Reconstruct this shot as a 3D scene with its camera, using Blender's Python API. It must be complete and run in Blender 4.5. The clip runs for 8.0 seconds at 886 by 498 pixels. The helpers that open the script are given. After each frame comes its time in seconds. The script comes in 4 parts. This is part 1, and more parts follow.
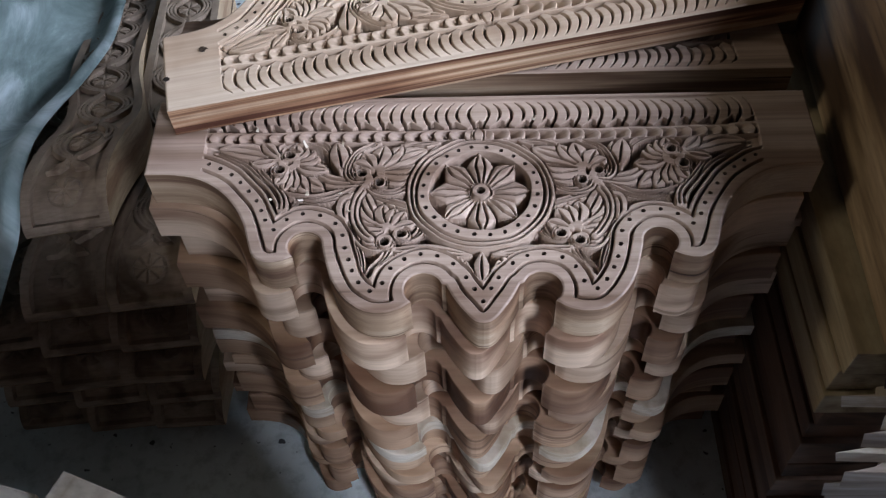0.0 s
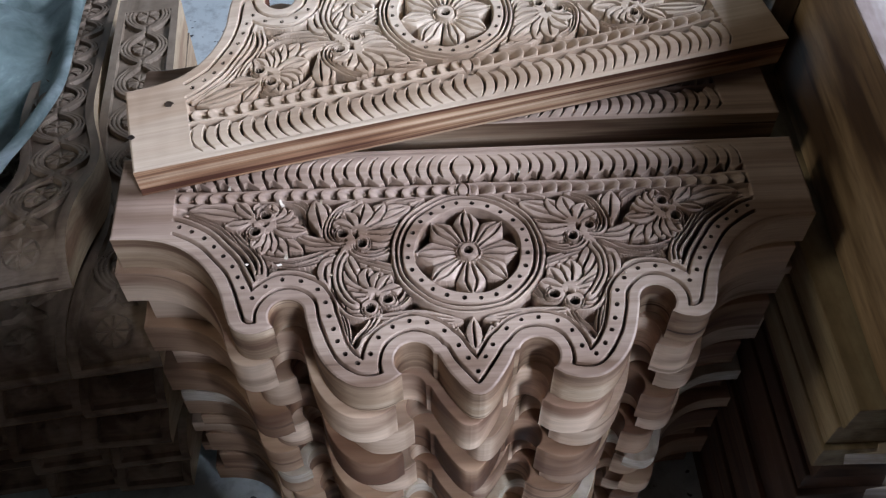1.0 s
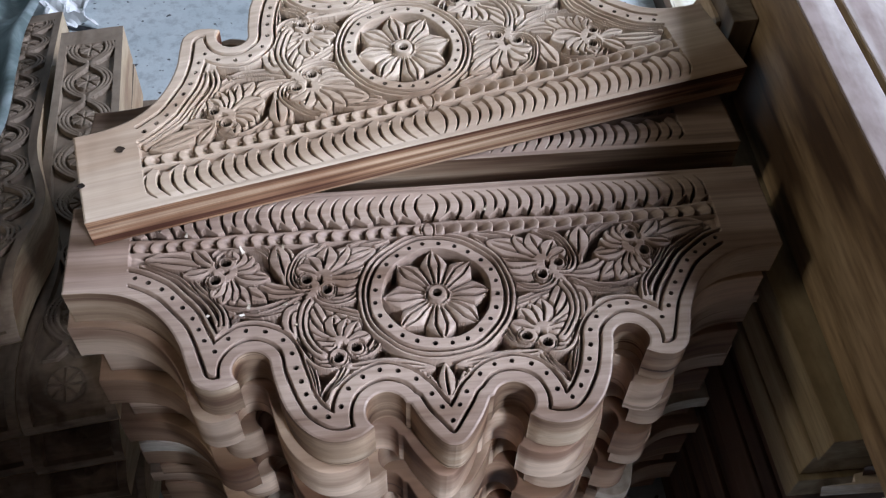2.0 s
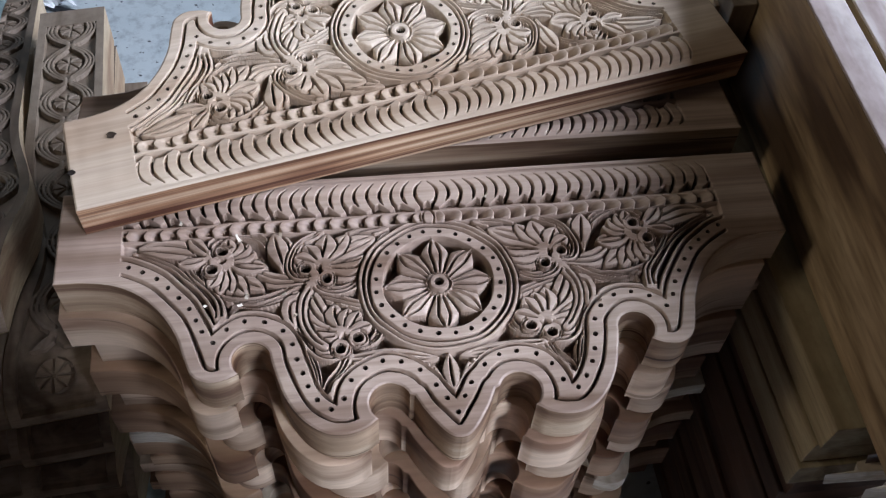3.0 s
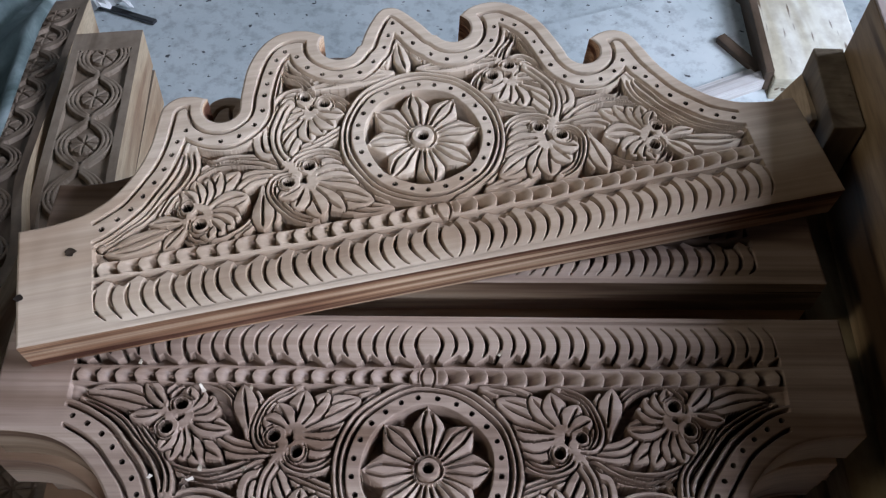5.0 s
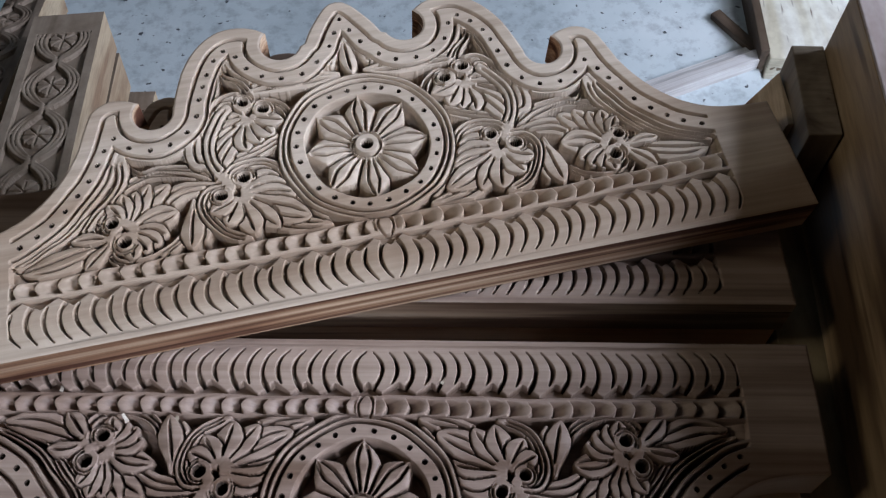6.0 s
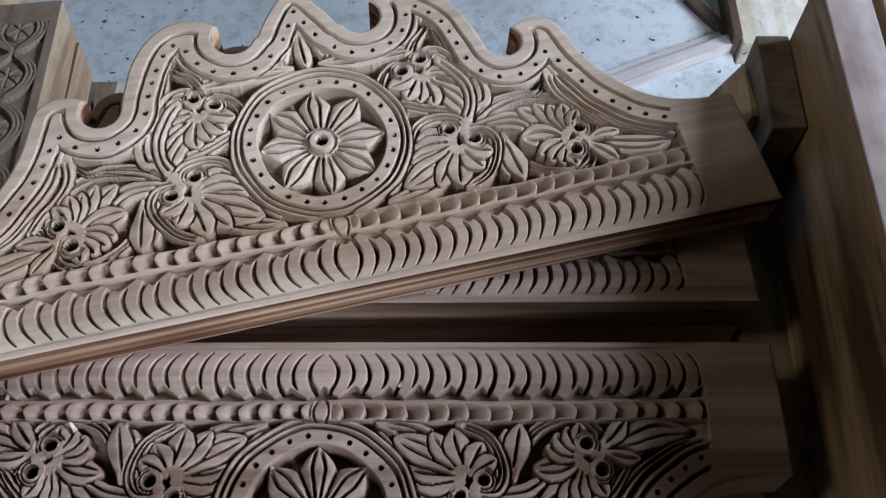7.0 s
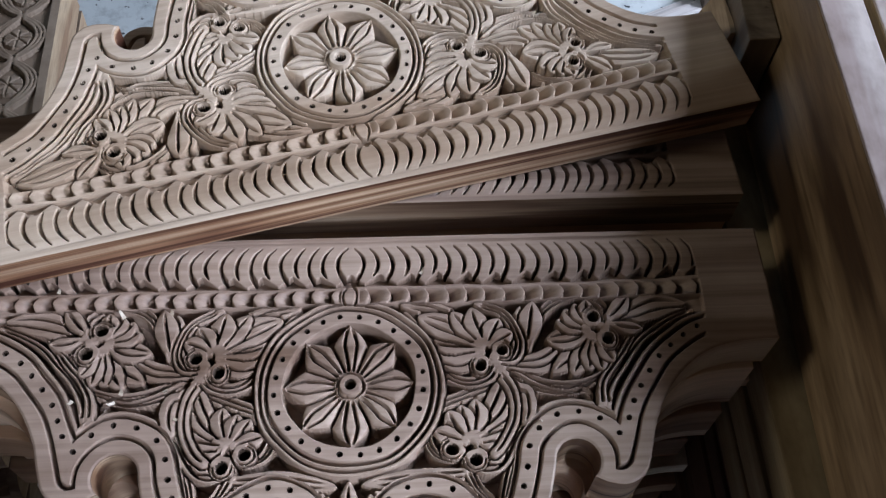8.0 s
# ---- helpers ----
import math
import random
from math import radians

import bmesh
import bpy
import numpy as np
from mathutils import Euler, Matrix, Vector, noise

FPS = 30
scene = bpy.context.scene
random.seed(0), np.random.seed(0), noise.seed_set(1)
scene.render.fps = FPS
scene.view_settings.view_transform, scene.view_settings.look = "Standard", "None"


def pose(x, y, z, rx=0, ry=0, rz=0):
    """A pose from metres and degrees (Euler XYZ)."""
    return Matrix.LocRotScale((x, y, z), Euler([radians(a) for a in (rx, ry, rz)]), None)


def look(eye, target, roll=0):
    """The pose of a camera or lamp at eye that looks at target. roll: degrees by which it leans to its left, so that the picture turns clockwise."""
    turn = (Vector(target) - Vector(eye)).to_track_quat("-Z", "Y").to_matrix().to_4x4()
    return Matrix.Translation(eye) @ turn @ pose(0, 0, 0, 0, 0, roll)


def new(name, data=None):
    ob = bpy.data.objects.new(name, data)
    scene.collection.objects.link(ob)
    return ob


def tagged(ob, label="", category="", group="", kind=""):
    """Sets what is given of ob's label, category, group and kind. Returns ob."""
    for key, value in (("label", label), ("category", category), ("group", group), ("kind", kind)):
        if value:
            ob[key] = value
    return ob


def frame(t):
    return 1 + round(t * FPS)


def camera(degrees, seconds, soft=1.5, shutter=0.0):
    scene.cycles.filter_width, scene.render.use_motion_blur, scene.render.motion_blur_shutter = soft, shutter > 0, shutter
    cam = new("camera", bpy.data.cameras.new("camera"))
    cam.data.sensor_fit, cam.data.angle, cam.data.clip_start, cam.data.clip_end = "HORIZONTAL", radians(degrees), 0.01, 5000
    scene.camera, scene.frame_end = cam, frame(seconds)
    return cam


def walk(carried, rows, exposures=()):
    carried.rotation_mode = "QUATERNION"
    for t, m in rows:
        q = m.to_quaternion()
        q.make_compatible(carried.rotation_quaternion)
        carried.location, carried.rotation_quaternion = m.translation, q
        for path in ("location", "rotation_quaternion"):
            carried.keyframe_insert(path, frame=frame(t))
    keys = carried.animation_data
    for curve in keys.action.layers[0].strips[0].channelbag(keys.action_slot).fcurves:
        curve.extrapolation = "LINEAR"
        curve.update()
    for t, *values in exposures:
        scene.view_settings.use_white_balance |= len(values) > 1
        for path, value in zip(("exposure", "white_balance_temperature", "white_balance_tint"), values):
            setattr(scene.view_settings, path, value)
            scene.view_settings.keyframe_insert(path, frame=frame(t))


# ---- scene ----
EXPOSURE = 0.0
cam = camera(51.7, 8.0, soft=1.25)
PATH = [
    (0, (-0.01, -0.543, 1.166), (-0.07, 0.667, -0.425), -3.1),
    (0.5, (-0.03, -0.514, 1.165), (-0.048, 0.694, -0.429), -2.3),
    (1, (-0.043, -0.485, 1.165), (0.01, 0.742, -0.413), -0.3),
    (1.5, (-0.049, -0.464, 1.168), (0.067, 0.788, -0.388), 0.8),
    (3, (-0.078, -0.437, 1.157), (0.141, 0.767, -0.425), 4.0),
    (3.5, (-0.085, -0.426, 1.155), (0.134, 0.776, -0.429), 4.2),
    (4, (-0.085, -0.395, 1.155), (0.06, 0.825, -0.423), 2.6),
    (4.5, (-0.042, -0.319, 1.153), (0.016, 0.898, -0.433), 1.6),
    (4.7, (-0.022, -0.282, 1.151), (0.014, 0.912, -0.453), 1.6),
    (5.8, (0.045, -0.186, 1.132), (0.048, 0.886, -0.556), 0.8),
    (6, (0.053, -0.178, 1.133), (0.05, 0.897, -0.553), 0.5),
    (6.5, (0.067, -0.159, 1.134), (0.073, 0.913, -0.555), 0.8),
    (7, (0.072, -0.159, 1.127), (0.105, 0.882, -0.58), 1.6),
    (7.5, (0.065, -0.194, 1.13), (0.114, 0.852, -0.575), 1.9),
    (8, (0.037, -0.262, 1.133), (0.132, 0.798, -0.561), 2.9),
]
walk(cam, [(t, look(eye, target, roll)) for t, eye, target, roll in PATH], exposures=[(0, EXPOSURE - 0.32), (3.5, EXPOSURE - 0.22), (4.5, EXPOSURE - 0.5), (6.5, EXPOSURE - 0.85), (8, EXPOSURE - 0.58)])

# ---- world and light ----
world = bpy.data.worlds.new("sky")
scene.world = world
world.use_nodes = True
wn = world.node_tree.nodes
sky = wn.new("ShaderNodeTexSky")
sky.sky_type = "NISHITA"
sky.sun_disc = False
sky.sun_elevation, sky.sun_rotation = radians(50), radians(80)
wn["Background"].inputs["Strength"].default_value = 0.05
world.node_tree.links.new(sky.outputs["Color"], wn["Background"].inputs["Color"])


def window_light(name, eye, target, sx, sy, watts, color, spread=180):
    lamp = bpy.data.lights.new(name, "AREA")
    lamp.shape, lamp.size, lamp.size_y, lamp.energy, lamp.color = "RECTANGLE", sx, sy, watts, color
    lamp.spread = radians(spread)
    ob = new(name, lamp)
    ob.matrix_world = look(eye, target)
    return ob


# daylight through the openings of the workshop: high windows to the east and south, a wide door at the back
window_light("east_window_daylight", (2.6, 0.25, 2.0), (0.0, 0.15, 0.5), 1.7, 1.05, 90, (0.84, 0.95, 1.19), 120)
window_light("south_window_daylight", (1.5, -2.65, 2.45), (0.0, -0.05, 0.4), 0.5, 0.7, 15, (0.88, 0.96, 1.14), 60)
# weak warm fill added from the west for the plank and right ends
window_light("west_fill_lamp", (-2.55, 0.1, 2.5), (0.42, 0.1, 0.5), 0.7, 0.6, 0.9, (1.02, 0.94, 0.78), 35)
window_light("north_door_daylight", (-0.3, 3.7, 1.35), (-0.2, 0.9, 0.2), 1.9, 2.0, 17, (0.74, 0.87, 1.0))


# ---- materials ----
def nodes_of(name, rough=0.6, metal=0.0):
    m = bpy.data.materials.new(name)
    m.use_nodes = True
    nt = m.node_tree
    b = nt.nodes["Principled BSDF"]
    b.inputs["Roughness"].default_value = rough
    b.inputs["Metallic"].default_value = metal
    return m, nt, b


def ramp_of(nt, fac, stops):
    r = nt.nodes.new("ShaderNodeValToRGB")
    e = r.color_ramp.elements
    while len(e) < len(stops):
        e.new(0.5)
    for el, (p, c) in zip(e, stops):
        el.position, el.color = p, (*c, 1)
    nt.links.new(fac, r.inputs["Fac"])
    return r.outputs["Color"]


def noise_of(nt, coord, scale, detail=4, rough=0.55, distortion=0.0):
    n = nt.nodes.new("ShaderNodeTexNoise")
    n.inputs["Scale"].default_value = scale
    n.inputs["Detail"].default_value = detail
    n.inputs["Roughness"].default_value = rough
    n.inputs["Distortion"].default_value = distortion
    nt.links.new(coord, n.inputs["Vector"])
    return n.outputs["Fac"]


def mapped(nt, scale=(1, 1, 1), shift=(0, 0, 0), vary=0.0):
    tc = nt.nodes.new("ShaderNodeTexCoord")
    mp = nt.nodes.new("ShaderNodeMapping")
    mp.inputs["Scale"].default_value = scale
    mp.inputs["Location"].default_value = shift
    nt.links.new(tc.outputs["Object"], mp.inputs["Vector"])
    if vary:
        info = nt.nodes.new("ShaderNodeObjectInfo")
        mul = nt.nodes.new("ShaderNodeMath")
        mul.operation = "MULTIPLY"
        mul.inputs[1].default_value = vary
        add = nt.nodes.new("ShaderNodeVectorMath")
        add.operation = "ADD"
        nt.links.new(info.outputs["Random"], mul.inputs[0])
        nt.links.new(mp.outputs["Vector"], add.inputs[0])
        nt.links.new(mul.outputs[0], add.inputs[1])
        return add.outputs[0]
    return mp.outputs["Vector"]


def mix_of(nt, fac, a, b, mode="MIX"):
    m = nt.nodes.new("ShaderNodeMix")
    m.data_type, m.blend_type = "RGBA", mode
    for sock, v in ((m.inputs[0], fac), (m.inputs[6], a), (m.inputs[7], b)):
        if isinstance(v, (int, float)):
            sock.default_value = v
        elif isinstance(v, tuple):
            sock.default_value = (*v, 1)
        else:
            nt.links.new(v, sock)
    return m.outputs[2]


def bump_of(nt, bsdf, height, strength, distance=0.001):
    b = nt.nodes.new("ShaderNodeBump")
    b.inputs["Strength"].default_value = strength
    b.inputs["Distance"].default_value = distance
    nt.links.new(height, b.inputs["Height"])
    nt.links.new(b.outputs["Normal"], bsdf.inputs["Normal"])


def wood(name, light, mid, dark, grain=(6, 60, 60), shift=(0, 0, 0), rough=0.55, vary=0.0, streak=0.5, stain=None, gloss=0.35, tone=0.0, lines=None, line_mix=1.0, stops=(0.36, 0.48, 0.60), ends=False):
    """Wood with broad heart-wood bands, fine fibres along the first axis and stains."""
    m, nt, b = nodes_of(name, rough)
    b.inputs["Specular IOR Level"].default_value = gloss
    v = mapped(nt, grain, shift, vary)
    bands = noise_of(nt, v, 0.55, 3, 0.5, 0.8)
    col = ramp_of(nt, bands, [(stops[0], dark), (stops[1], mid), (stops[2], light)])
    fibre = noise_of(nt, mapped(nt, (grain[0] * 1.5, grain[1] * 9, grain[2] * 9), shift, vary), 1.0, 3, 0.6)
    fcol = ramp_of(nt, fibre, [(0.32, (0.55, 0.5, 0.46)), (0.6, (1, 1, 1))])
    col = mix_of(nt, streak, col, fcol, "MULTIPLY")
    blot = noise_of(nt, mapped(nt, (9, 9, 9), shift, vary), 1.0, 4)
    col = mix_of(nt, 0.5, col, ramp_of(nt, blot, [(0.35, stain or (0.72, 0.68, 0.66)), (0.6, (1, 1, 1))]), "MULTIPLY")
    if lines:
        crack = noise_of(nt, mapped(nt, lines, shift, vary), 1.0, 2, 0.5)
        col = mix_of(nt, line_mix, col, ramp_of(nt, crack, [(0.64, (1, 1, 1)), (0.68, (0.30, 0.24, 0.2))]), "MULTIPLY")
    if tone:
        info = nt.nodes.new("ShaderNodeObjectInfo")
        col = mix_of(nt, tone, col, ramp_of(nt, info.outputs["Random"], [(0.0, (0.62, 0.5, 0.45)), (0.3, (1.0, 0.91, 0.84)), (0.55, (0.85, 0.82, 0.82)), (1.0, (1.25, 1.25, 1.28))]), "MULTIPLY")
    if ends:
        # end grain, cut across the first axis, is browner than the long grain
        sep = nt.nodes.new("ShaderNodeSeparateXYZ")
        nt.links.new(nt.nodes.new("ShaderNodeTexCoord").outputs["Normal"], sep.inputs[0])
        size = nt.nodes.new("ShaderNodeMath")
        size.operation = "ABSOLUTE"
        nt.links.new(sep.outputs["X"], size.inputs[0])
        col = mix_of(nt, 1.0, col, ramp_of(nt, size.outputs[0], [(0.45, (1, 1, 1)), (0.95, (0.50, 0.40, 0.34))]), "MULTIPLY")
    nt.links.new(col, b.inputs["Base Color"])
    rr = nt.nodes.new("ShaderNodeMapRange")
    rr.inputs["To Min"].default_value, rr.inputs["To Max"].default_value = rough - 0.1, rough + 0.15
    nt.links.new(fibre, rr.inputs["Value"])
    nt.links.new(rr.outputs["Result"], b.inputs["Roughness"])
    bump_of(nt, b, fibre, 0.35, 0.0006)
    return m


M_CARVED = wood("carved_teak_brown", (0.43, 0.33, 0.268), (0.345, 0.255, 0.207), (0.195, 0.126, 0.09), (2.6, 22, 22), rough=0.47, streak=0.6, lines=(1.6, 60, 60), line_mix=0.45, stops=(0.38, 0.48, 0.58))
M_CARVED_PALE = wood("carved_teak_pale", (0.60, 0.495, 0.395), (0.52, 0.41, 0.315), (0.37, 0.26, 0.18), (3, 17, 17), (3.1, 0.4, 0), 0.5)
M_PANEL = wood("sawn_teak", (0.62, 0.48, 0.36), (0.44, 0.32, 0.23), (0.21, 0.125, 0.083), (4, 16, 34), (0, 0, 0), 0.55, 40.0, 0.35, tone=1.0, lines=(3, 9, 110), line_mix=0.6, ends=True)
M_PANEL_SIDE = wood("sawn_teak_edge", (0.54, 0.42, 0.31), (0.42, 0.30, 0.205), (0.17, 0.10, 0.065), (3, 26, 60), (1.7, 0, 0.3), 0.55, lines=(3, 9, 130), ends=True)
M_PALE_SIDE = wood("sawn_pale_edge", (0.70, 0.52, 0.36), (0.50, 0.30, 0.18), (0.12, 0.048, 0.028), (2.6, 40, 95), (0.4, 0.3, 0.9), 0.6, 0.0, 0.8, (0.40, 0.27, 0.22), lines=(4, 30, 60), stops=(0.42, 0.50, 0.57))
M_LEG = wood("leg_teak_grey", (0.33, 0.265, 0.205), (0.265, 0.205, 0.153), (0.15, 0.107, 0.074), (40, 5, 40), (0, 0, 0), 0.6, 17.0, tone=0.35)
M_LEG_SIDE = wood("leg_sawn_side", (0.60, 0.47, 0.32), (0.50, 0.37, 0.24), (0.32, 0.20, 0.12), (40, 5, 40), (0, 2, 0), 0.6, 11.0)
M_PLANK = wood("plank_teak_dark", (0.42, 0.30, 0.18), (0.27, 0.182, 0.10), (0.09, 0.052, 0.028), (20, 2.0, 16), (0.3, 0.1, 0.2), 0.5, 7.0, 0.8, lines=(55, 2.5, 45), line_mix=0.8, stops=(0.42, 0.49, 0.57))
M_POST = wood("post_weathered", (0.29, 0.235, 0.17), (0.215, 0.165, 0.115), (0.10, 0.07, 0.045), (30, 30, 3), (0.2, 0.5, 0.1), 0.65, lines=(60, 60, 4), line_mix=0.5)
M_PLANK_TOP = wood("plank_sawn_edge", (0.58, 0.52, 0.49), (0.48, 0.42, 0.40), (0.36, 0.29, 0.27), (50, 4, 50), (0, 0, 0), 0.6, 3.0)
M_SLAT = wood("slat_sapwood", (0.40, 0.33, 0.21), (0.30, 0.235, 0.14), (0.17, 0.12, 0.065), (50, 4, 50), (0, 0, 0), 0.6, 9.0)
M_OFFCUT = wood("offcut_pale", (0.70, 0.65, 0.57), (0.62, 0.55, 0.46), (0.46, 0.38, 0.29), (30, 8, 60), (0, 0, 0), 0.65, 9.0)
M_OFFCUT_GREY = wood("offcut_weathered", (0.56, 0.51, 0.47), (0.46, 0.40, 0.36), (0.29, 0.24, 0.205), (12, 30, 60), (0, 0, 0), 0.65, 9.0, tone=0.5)
M_REDBOARD = wood("board_reddish", (0.15, 0.085, 0.055), (0.105, 0.06, 0.038), (0.06, 0.032, 0.021), (30, 4, 60), (0, 0, 0), 0.6, 9.0, tone=0.4)
M_BEAM = wood("beam_sapwood", (0.90, 0.88, 0.80), (0.84, 0.81, 0.71), (0.66, 0.60, 0.46), (24, 3, 24), (0, 0, 0), 0.65, lines=(60, 7, 60))
M_WHITEWOOD = wood("painted_trim", (0.75, 0.73, 0.72), (0.70, 0.67, 0.66), (0.58, 0.54, 0.53), (4, 40, 40), (0, 0, 0), 0.5)
M_DARKSTICK = wood("dark_stick", (0.16, 0.11, 0.08), (0.11, 0.075, 0.05), (0.06, 0.04, 0.03), (40, 6, 40))


# near-black brown for hole interiors, painted in place of their deep shade
M_HOLE_SHADE = wood("hole_shade", (0.075, 0.05, 0.036), (0.05, 0.034, 0.025), (0.03, 0.02, 0.015), (60, 60, 60), rough=0.8)


def concrete(name, tone):
    m, nt, b = nodes_of(name, 0.75)
    v = mapped(nt)
    big = noise_of(nt, v, 3.2, 5, 0.6)
    col = ramp_of(nt, big, [(p, tuple(tone * q for q in c)) for p, c in ((0.3, (0.39, 0.44, 0.455)), (0.5, (0.53, 0.585, 0.60)), (0.72, (0.64, 0.68, 0.69)))])
    fine = noise_of(nt, v, 42.0, 5, 0.65)
    col = mix_of(nt, 0.6, col, ramp_of(nt, fine, [(0.34, (0.55, 0.55, 0.57)), (0.52, (1, 1, 1))]), "MULTIPLY")
    speck = noise_of(nt, mapped(nt, (1, 1, 1), (5, 2, 0)), 60.0, 2, 0.5)
    col = mix_of(nt, 1.0, col, ramp_of(nt, speck, [(0.285, (0.12, 0.12, 0.13)), (0.32, (1, 1, 1))]), "MULTIPLY")
    nt.links.new(col, b.inputs["Base Color"])
    bump_of(nt, b, fine, 0.4, 0.002)
    return m


M_FLOOR = concrete("worn_concrete", 1.0)
M_SHEETWOOD = concrete("grey_fibre_board", 1.02)


def plaster(name, c):
    m, nt, b = nodes_of(name, 0.85)
    n = noise_of(nt, mapped(nt), 2.5, 5, 0.6)
    nt.links.new(ramp_of(nt, n, [(0.3, tuple(v * 0.8 for v in c)), (0.7, c)]), b.inputs["Base Color"])
    bump_of(nt, b, noise_of(nt, mapped(nt), 60, 4), 0.2, 0.002)
    return m


M_WALL = plaster("warm_grey_plaster", (0.10, 0.095, 0.083))
# darker plaster so the unseen south and east walls bounce less light
M_WALL_DARK = plaster("low_bounce_plaster", (0.09, 0.08, 0.07))
M_CEIL = plaster("brown_roof_boards", (0.08, 0.064, 0.045))


def sheet_material():
    m, nt, b = nodes_of("cloudy_polythene", 0.42)
    n = noise_of(nt, mapped(nt, (1.6, 0.8, 1.6)), 4.2, 5, 0.65, 1.5)
    nt.links.new(ramp_of(nt, n, [(0.32, (0.08, 0.115, 0.11)), (0.5, (0.20, 0.26, 0.26)), (0.68, (0.47, 0.55, 0.57))]), b.inputs["Base Color"])
    b.inputs["Transmission Weight"].default_value = 0.35
    b.inputs["IOR"].default_value = 1.2
    bump_of(nt, b, noise_of(nt, mapped(nt, (1, 0.4, 1)), 16, 4), 0.5, 0.01)
    return m


M_SHEET = sheet_material()
M_STEEL, _nt, _b = nodes_of("dull_steel", 0.35, 1.0)
_b.inputs["Base Color"].default_value = (0.12, 0.12, 0.13, 1)
M_WHITE, _nt, _b = nodes_of("white_plastic", 0.4)
_b.inputs["Base Color"].default_value = (0.8, 0.8, 0.8, 1)


# ---- mesh helpers ----
def mesh_from(name, verts, faces, material, smooth=False):
    me = bpy.data.meshes.new(name)
    me.from_pydata([tuple(v) for v in verts], [], [tuple(f) for f in faces])
    me.materials.append(material)
    if smooth:
        me.polygons.foreach_set("use_smooth", [True] * len(me.polygons))
    me.update()
    return me


def quads_mesh(name, verts, quads, material):
    """A smooth mesh of four-sided faces from numpy arrays."""
    me = bpy.data.meshes.new(name)
    n = len(quads)
    me.vertices.add(len(verts))
    me.vertices.foreach_set("co", np.ascontiguousarray(verts, dtype=np.float32).ravel())
    me.loops.add(n * 4)
    me.loops.foreach_set("vertex_index", np.ascontiguousarray(quads, dtype=np.int32).ravel())
    me.polygons.add(n)
    me.polygons.foreach_set("loop_start", np.arange(0, n * 4, 4, dtype=np.int32))
    me.polygons.foreach_set("loop_total", np.full(n, 4, dtype=np.int32))
    me.polygons.foreach_set("use_smooth", np.ones(n, dtype=bool))
    me.materials.append(material)
    me.update(calc_edges=True)
    me.validate()
    me.set_sharp_from_angle(angle=radians(40))
    return me


def part(name, me, parent, label=""):
    ob = new(name, me)
    ob.parent = parent
    return tagged(ob, label)


def bar_bm(sx, sy, sz, bevel=0.002, wob=0.0, seed=0):
    """A sawn board, its edges eased and its corners a little out of true; it stands on z = 0, centred in x and y."""
    rnd = random.Random(seed)
    bm = bmesh.new()
    bmesh.ops.create_cube(bm, size=1)
    for v in bm.verts:
        v.co = Vector((v.co.x * sx, v.co.y * sy, (v.co.z + 0.5) * sz))
        v.co += Vector([rnd.uniform(-wob, wob) for _ in range(3)])
    bmesh.ops.bevel(bm, geom=bm.edges[:], offset=bevel, segments=2, affect="EDGES", profile=0.6)
    return bm


def board(name, size, m, material, label, category, group="", bevel=0.002, wob=0.0015, seed=0, kind=""):
    bm = bar_bm(*size, bevel, wob, seed)
    me = bpy.data.meshes.new(name)
    bm.to_mesh(me)
    bm.free()
    me.materials.append(material)
    ob = new(name, me)
    ob.matrix_world = m
    return tagged(ob, label, category, group, kind)


# ---- the setting ----
def slab(name, x0, x1, y0, y1, z0, z1, material, label, category):
    bm = bmesh.new()
    bmesh.ops.create_cube(bm, size=1)
    for v in bm.verts:
        v.co = Vector((x0 + (v.co.x + 0.5) * (x1 - x0), y0 + (v.co.y + 0.5) * (y1 - y0), z0 + (v.co.z + 0.5) * (z1 - z0)))
    me = bpy.data.meshes.new(name)
    bm.to_mesh(me)
    bm.free()
    me.materials.append(material)
    return tagged(new(name, me), label, category, "", "structure")


def walled(name, pieces, material, label):
    """A wall made of blocks that leave an opening."""
    bm = bmesh.new()
    for x0, x1, y0, y1, z0, z1 in pieces:
        r = bmesh.ops.create_cube(bm, size=1)
        for v in r["verts"]:
            v.co = Vector((x0 + (v.co.x + 0.5) * (x1 - x0), y0 + (v.co.y + 0.5) * (y1 - y0), z0 + (v.co.z + 0.5) * (z1 - z0)))
    me = bpy.data.meshes.new(name)
    bm.to_mesh(me)
    bm.free()
    me.materials.append(material)
    return tagged(new(name, me), label, "wall", "", "structure")


slab("floor", -2.6, 2.8, -2.8, 3.9, -0.15, 0.0, M_FLOOR, "worn grey concrete floor with dark specks", "floor")
slab("ceiling", -2.6, 2.8, -2.8, 3.9, 3.6, 3.75, M_CEIL, "brown boarded workshop ceiling", "ceiling")
walled("wall_west", [(-2.8, -2.6, -2.8, -0.3, 0, 3.6), (-2.8, -2.6, 0.5, 3.9, 0, 3.6), (-2.8, -2.6, -0.3, 0.5, 0, 2.15), (-2.8, -2.6, -0.3, 0.5, 2.85, 3.6)],
       M_WALL, "warm grey plastered wall with a small high opening for the fill lamp")
walled("wall_south", [(-2.6, 0.95, -3.0, -2.8, 0, 3.6), (1.85, 2.8, -3.0, -2.8, 0, 3.6), (0.95, 1.85, -3.0, -2.8, 0, 2.0), (0.95, 1.85, -3.0, -2.8, 3.0, 3.6)],
       M_WALL_DARK, "plastered wall kept dark to cut bounced light, with a window opening")
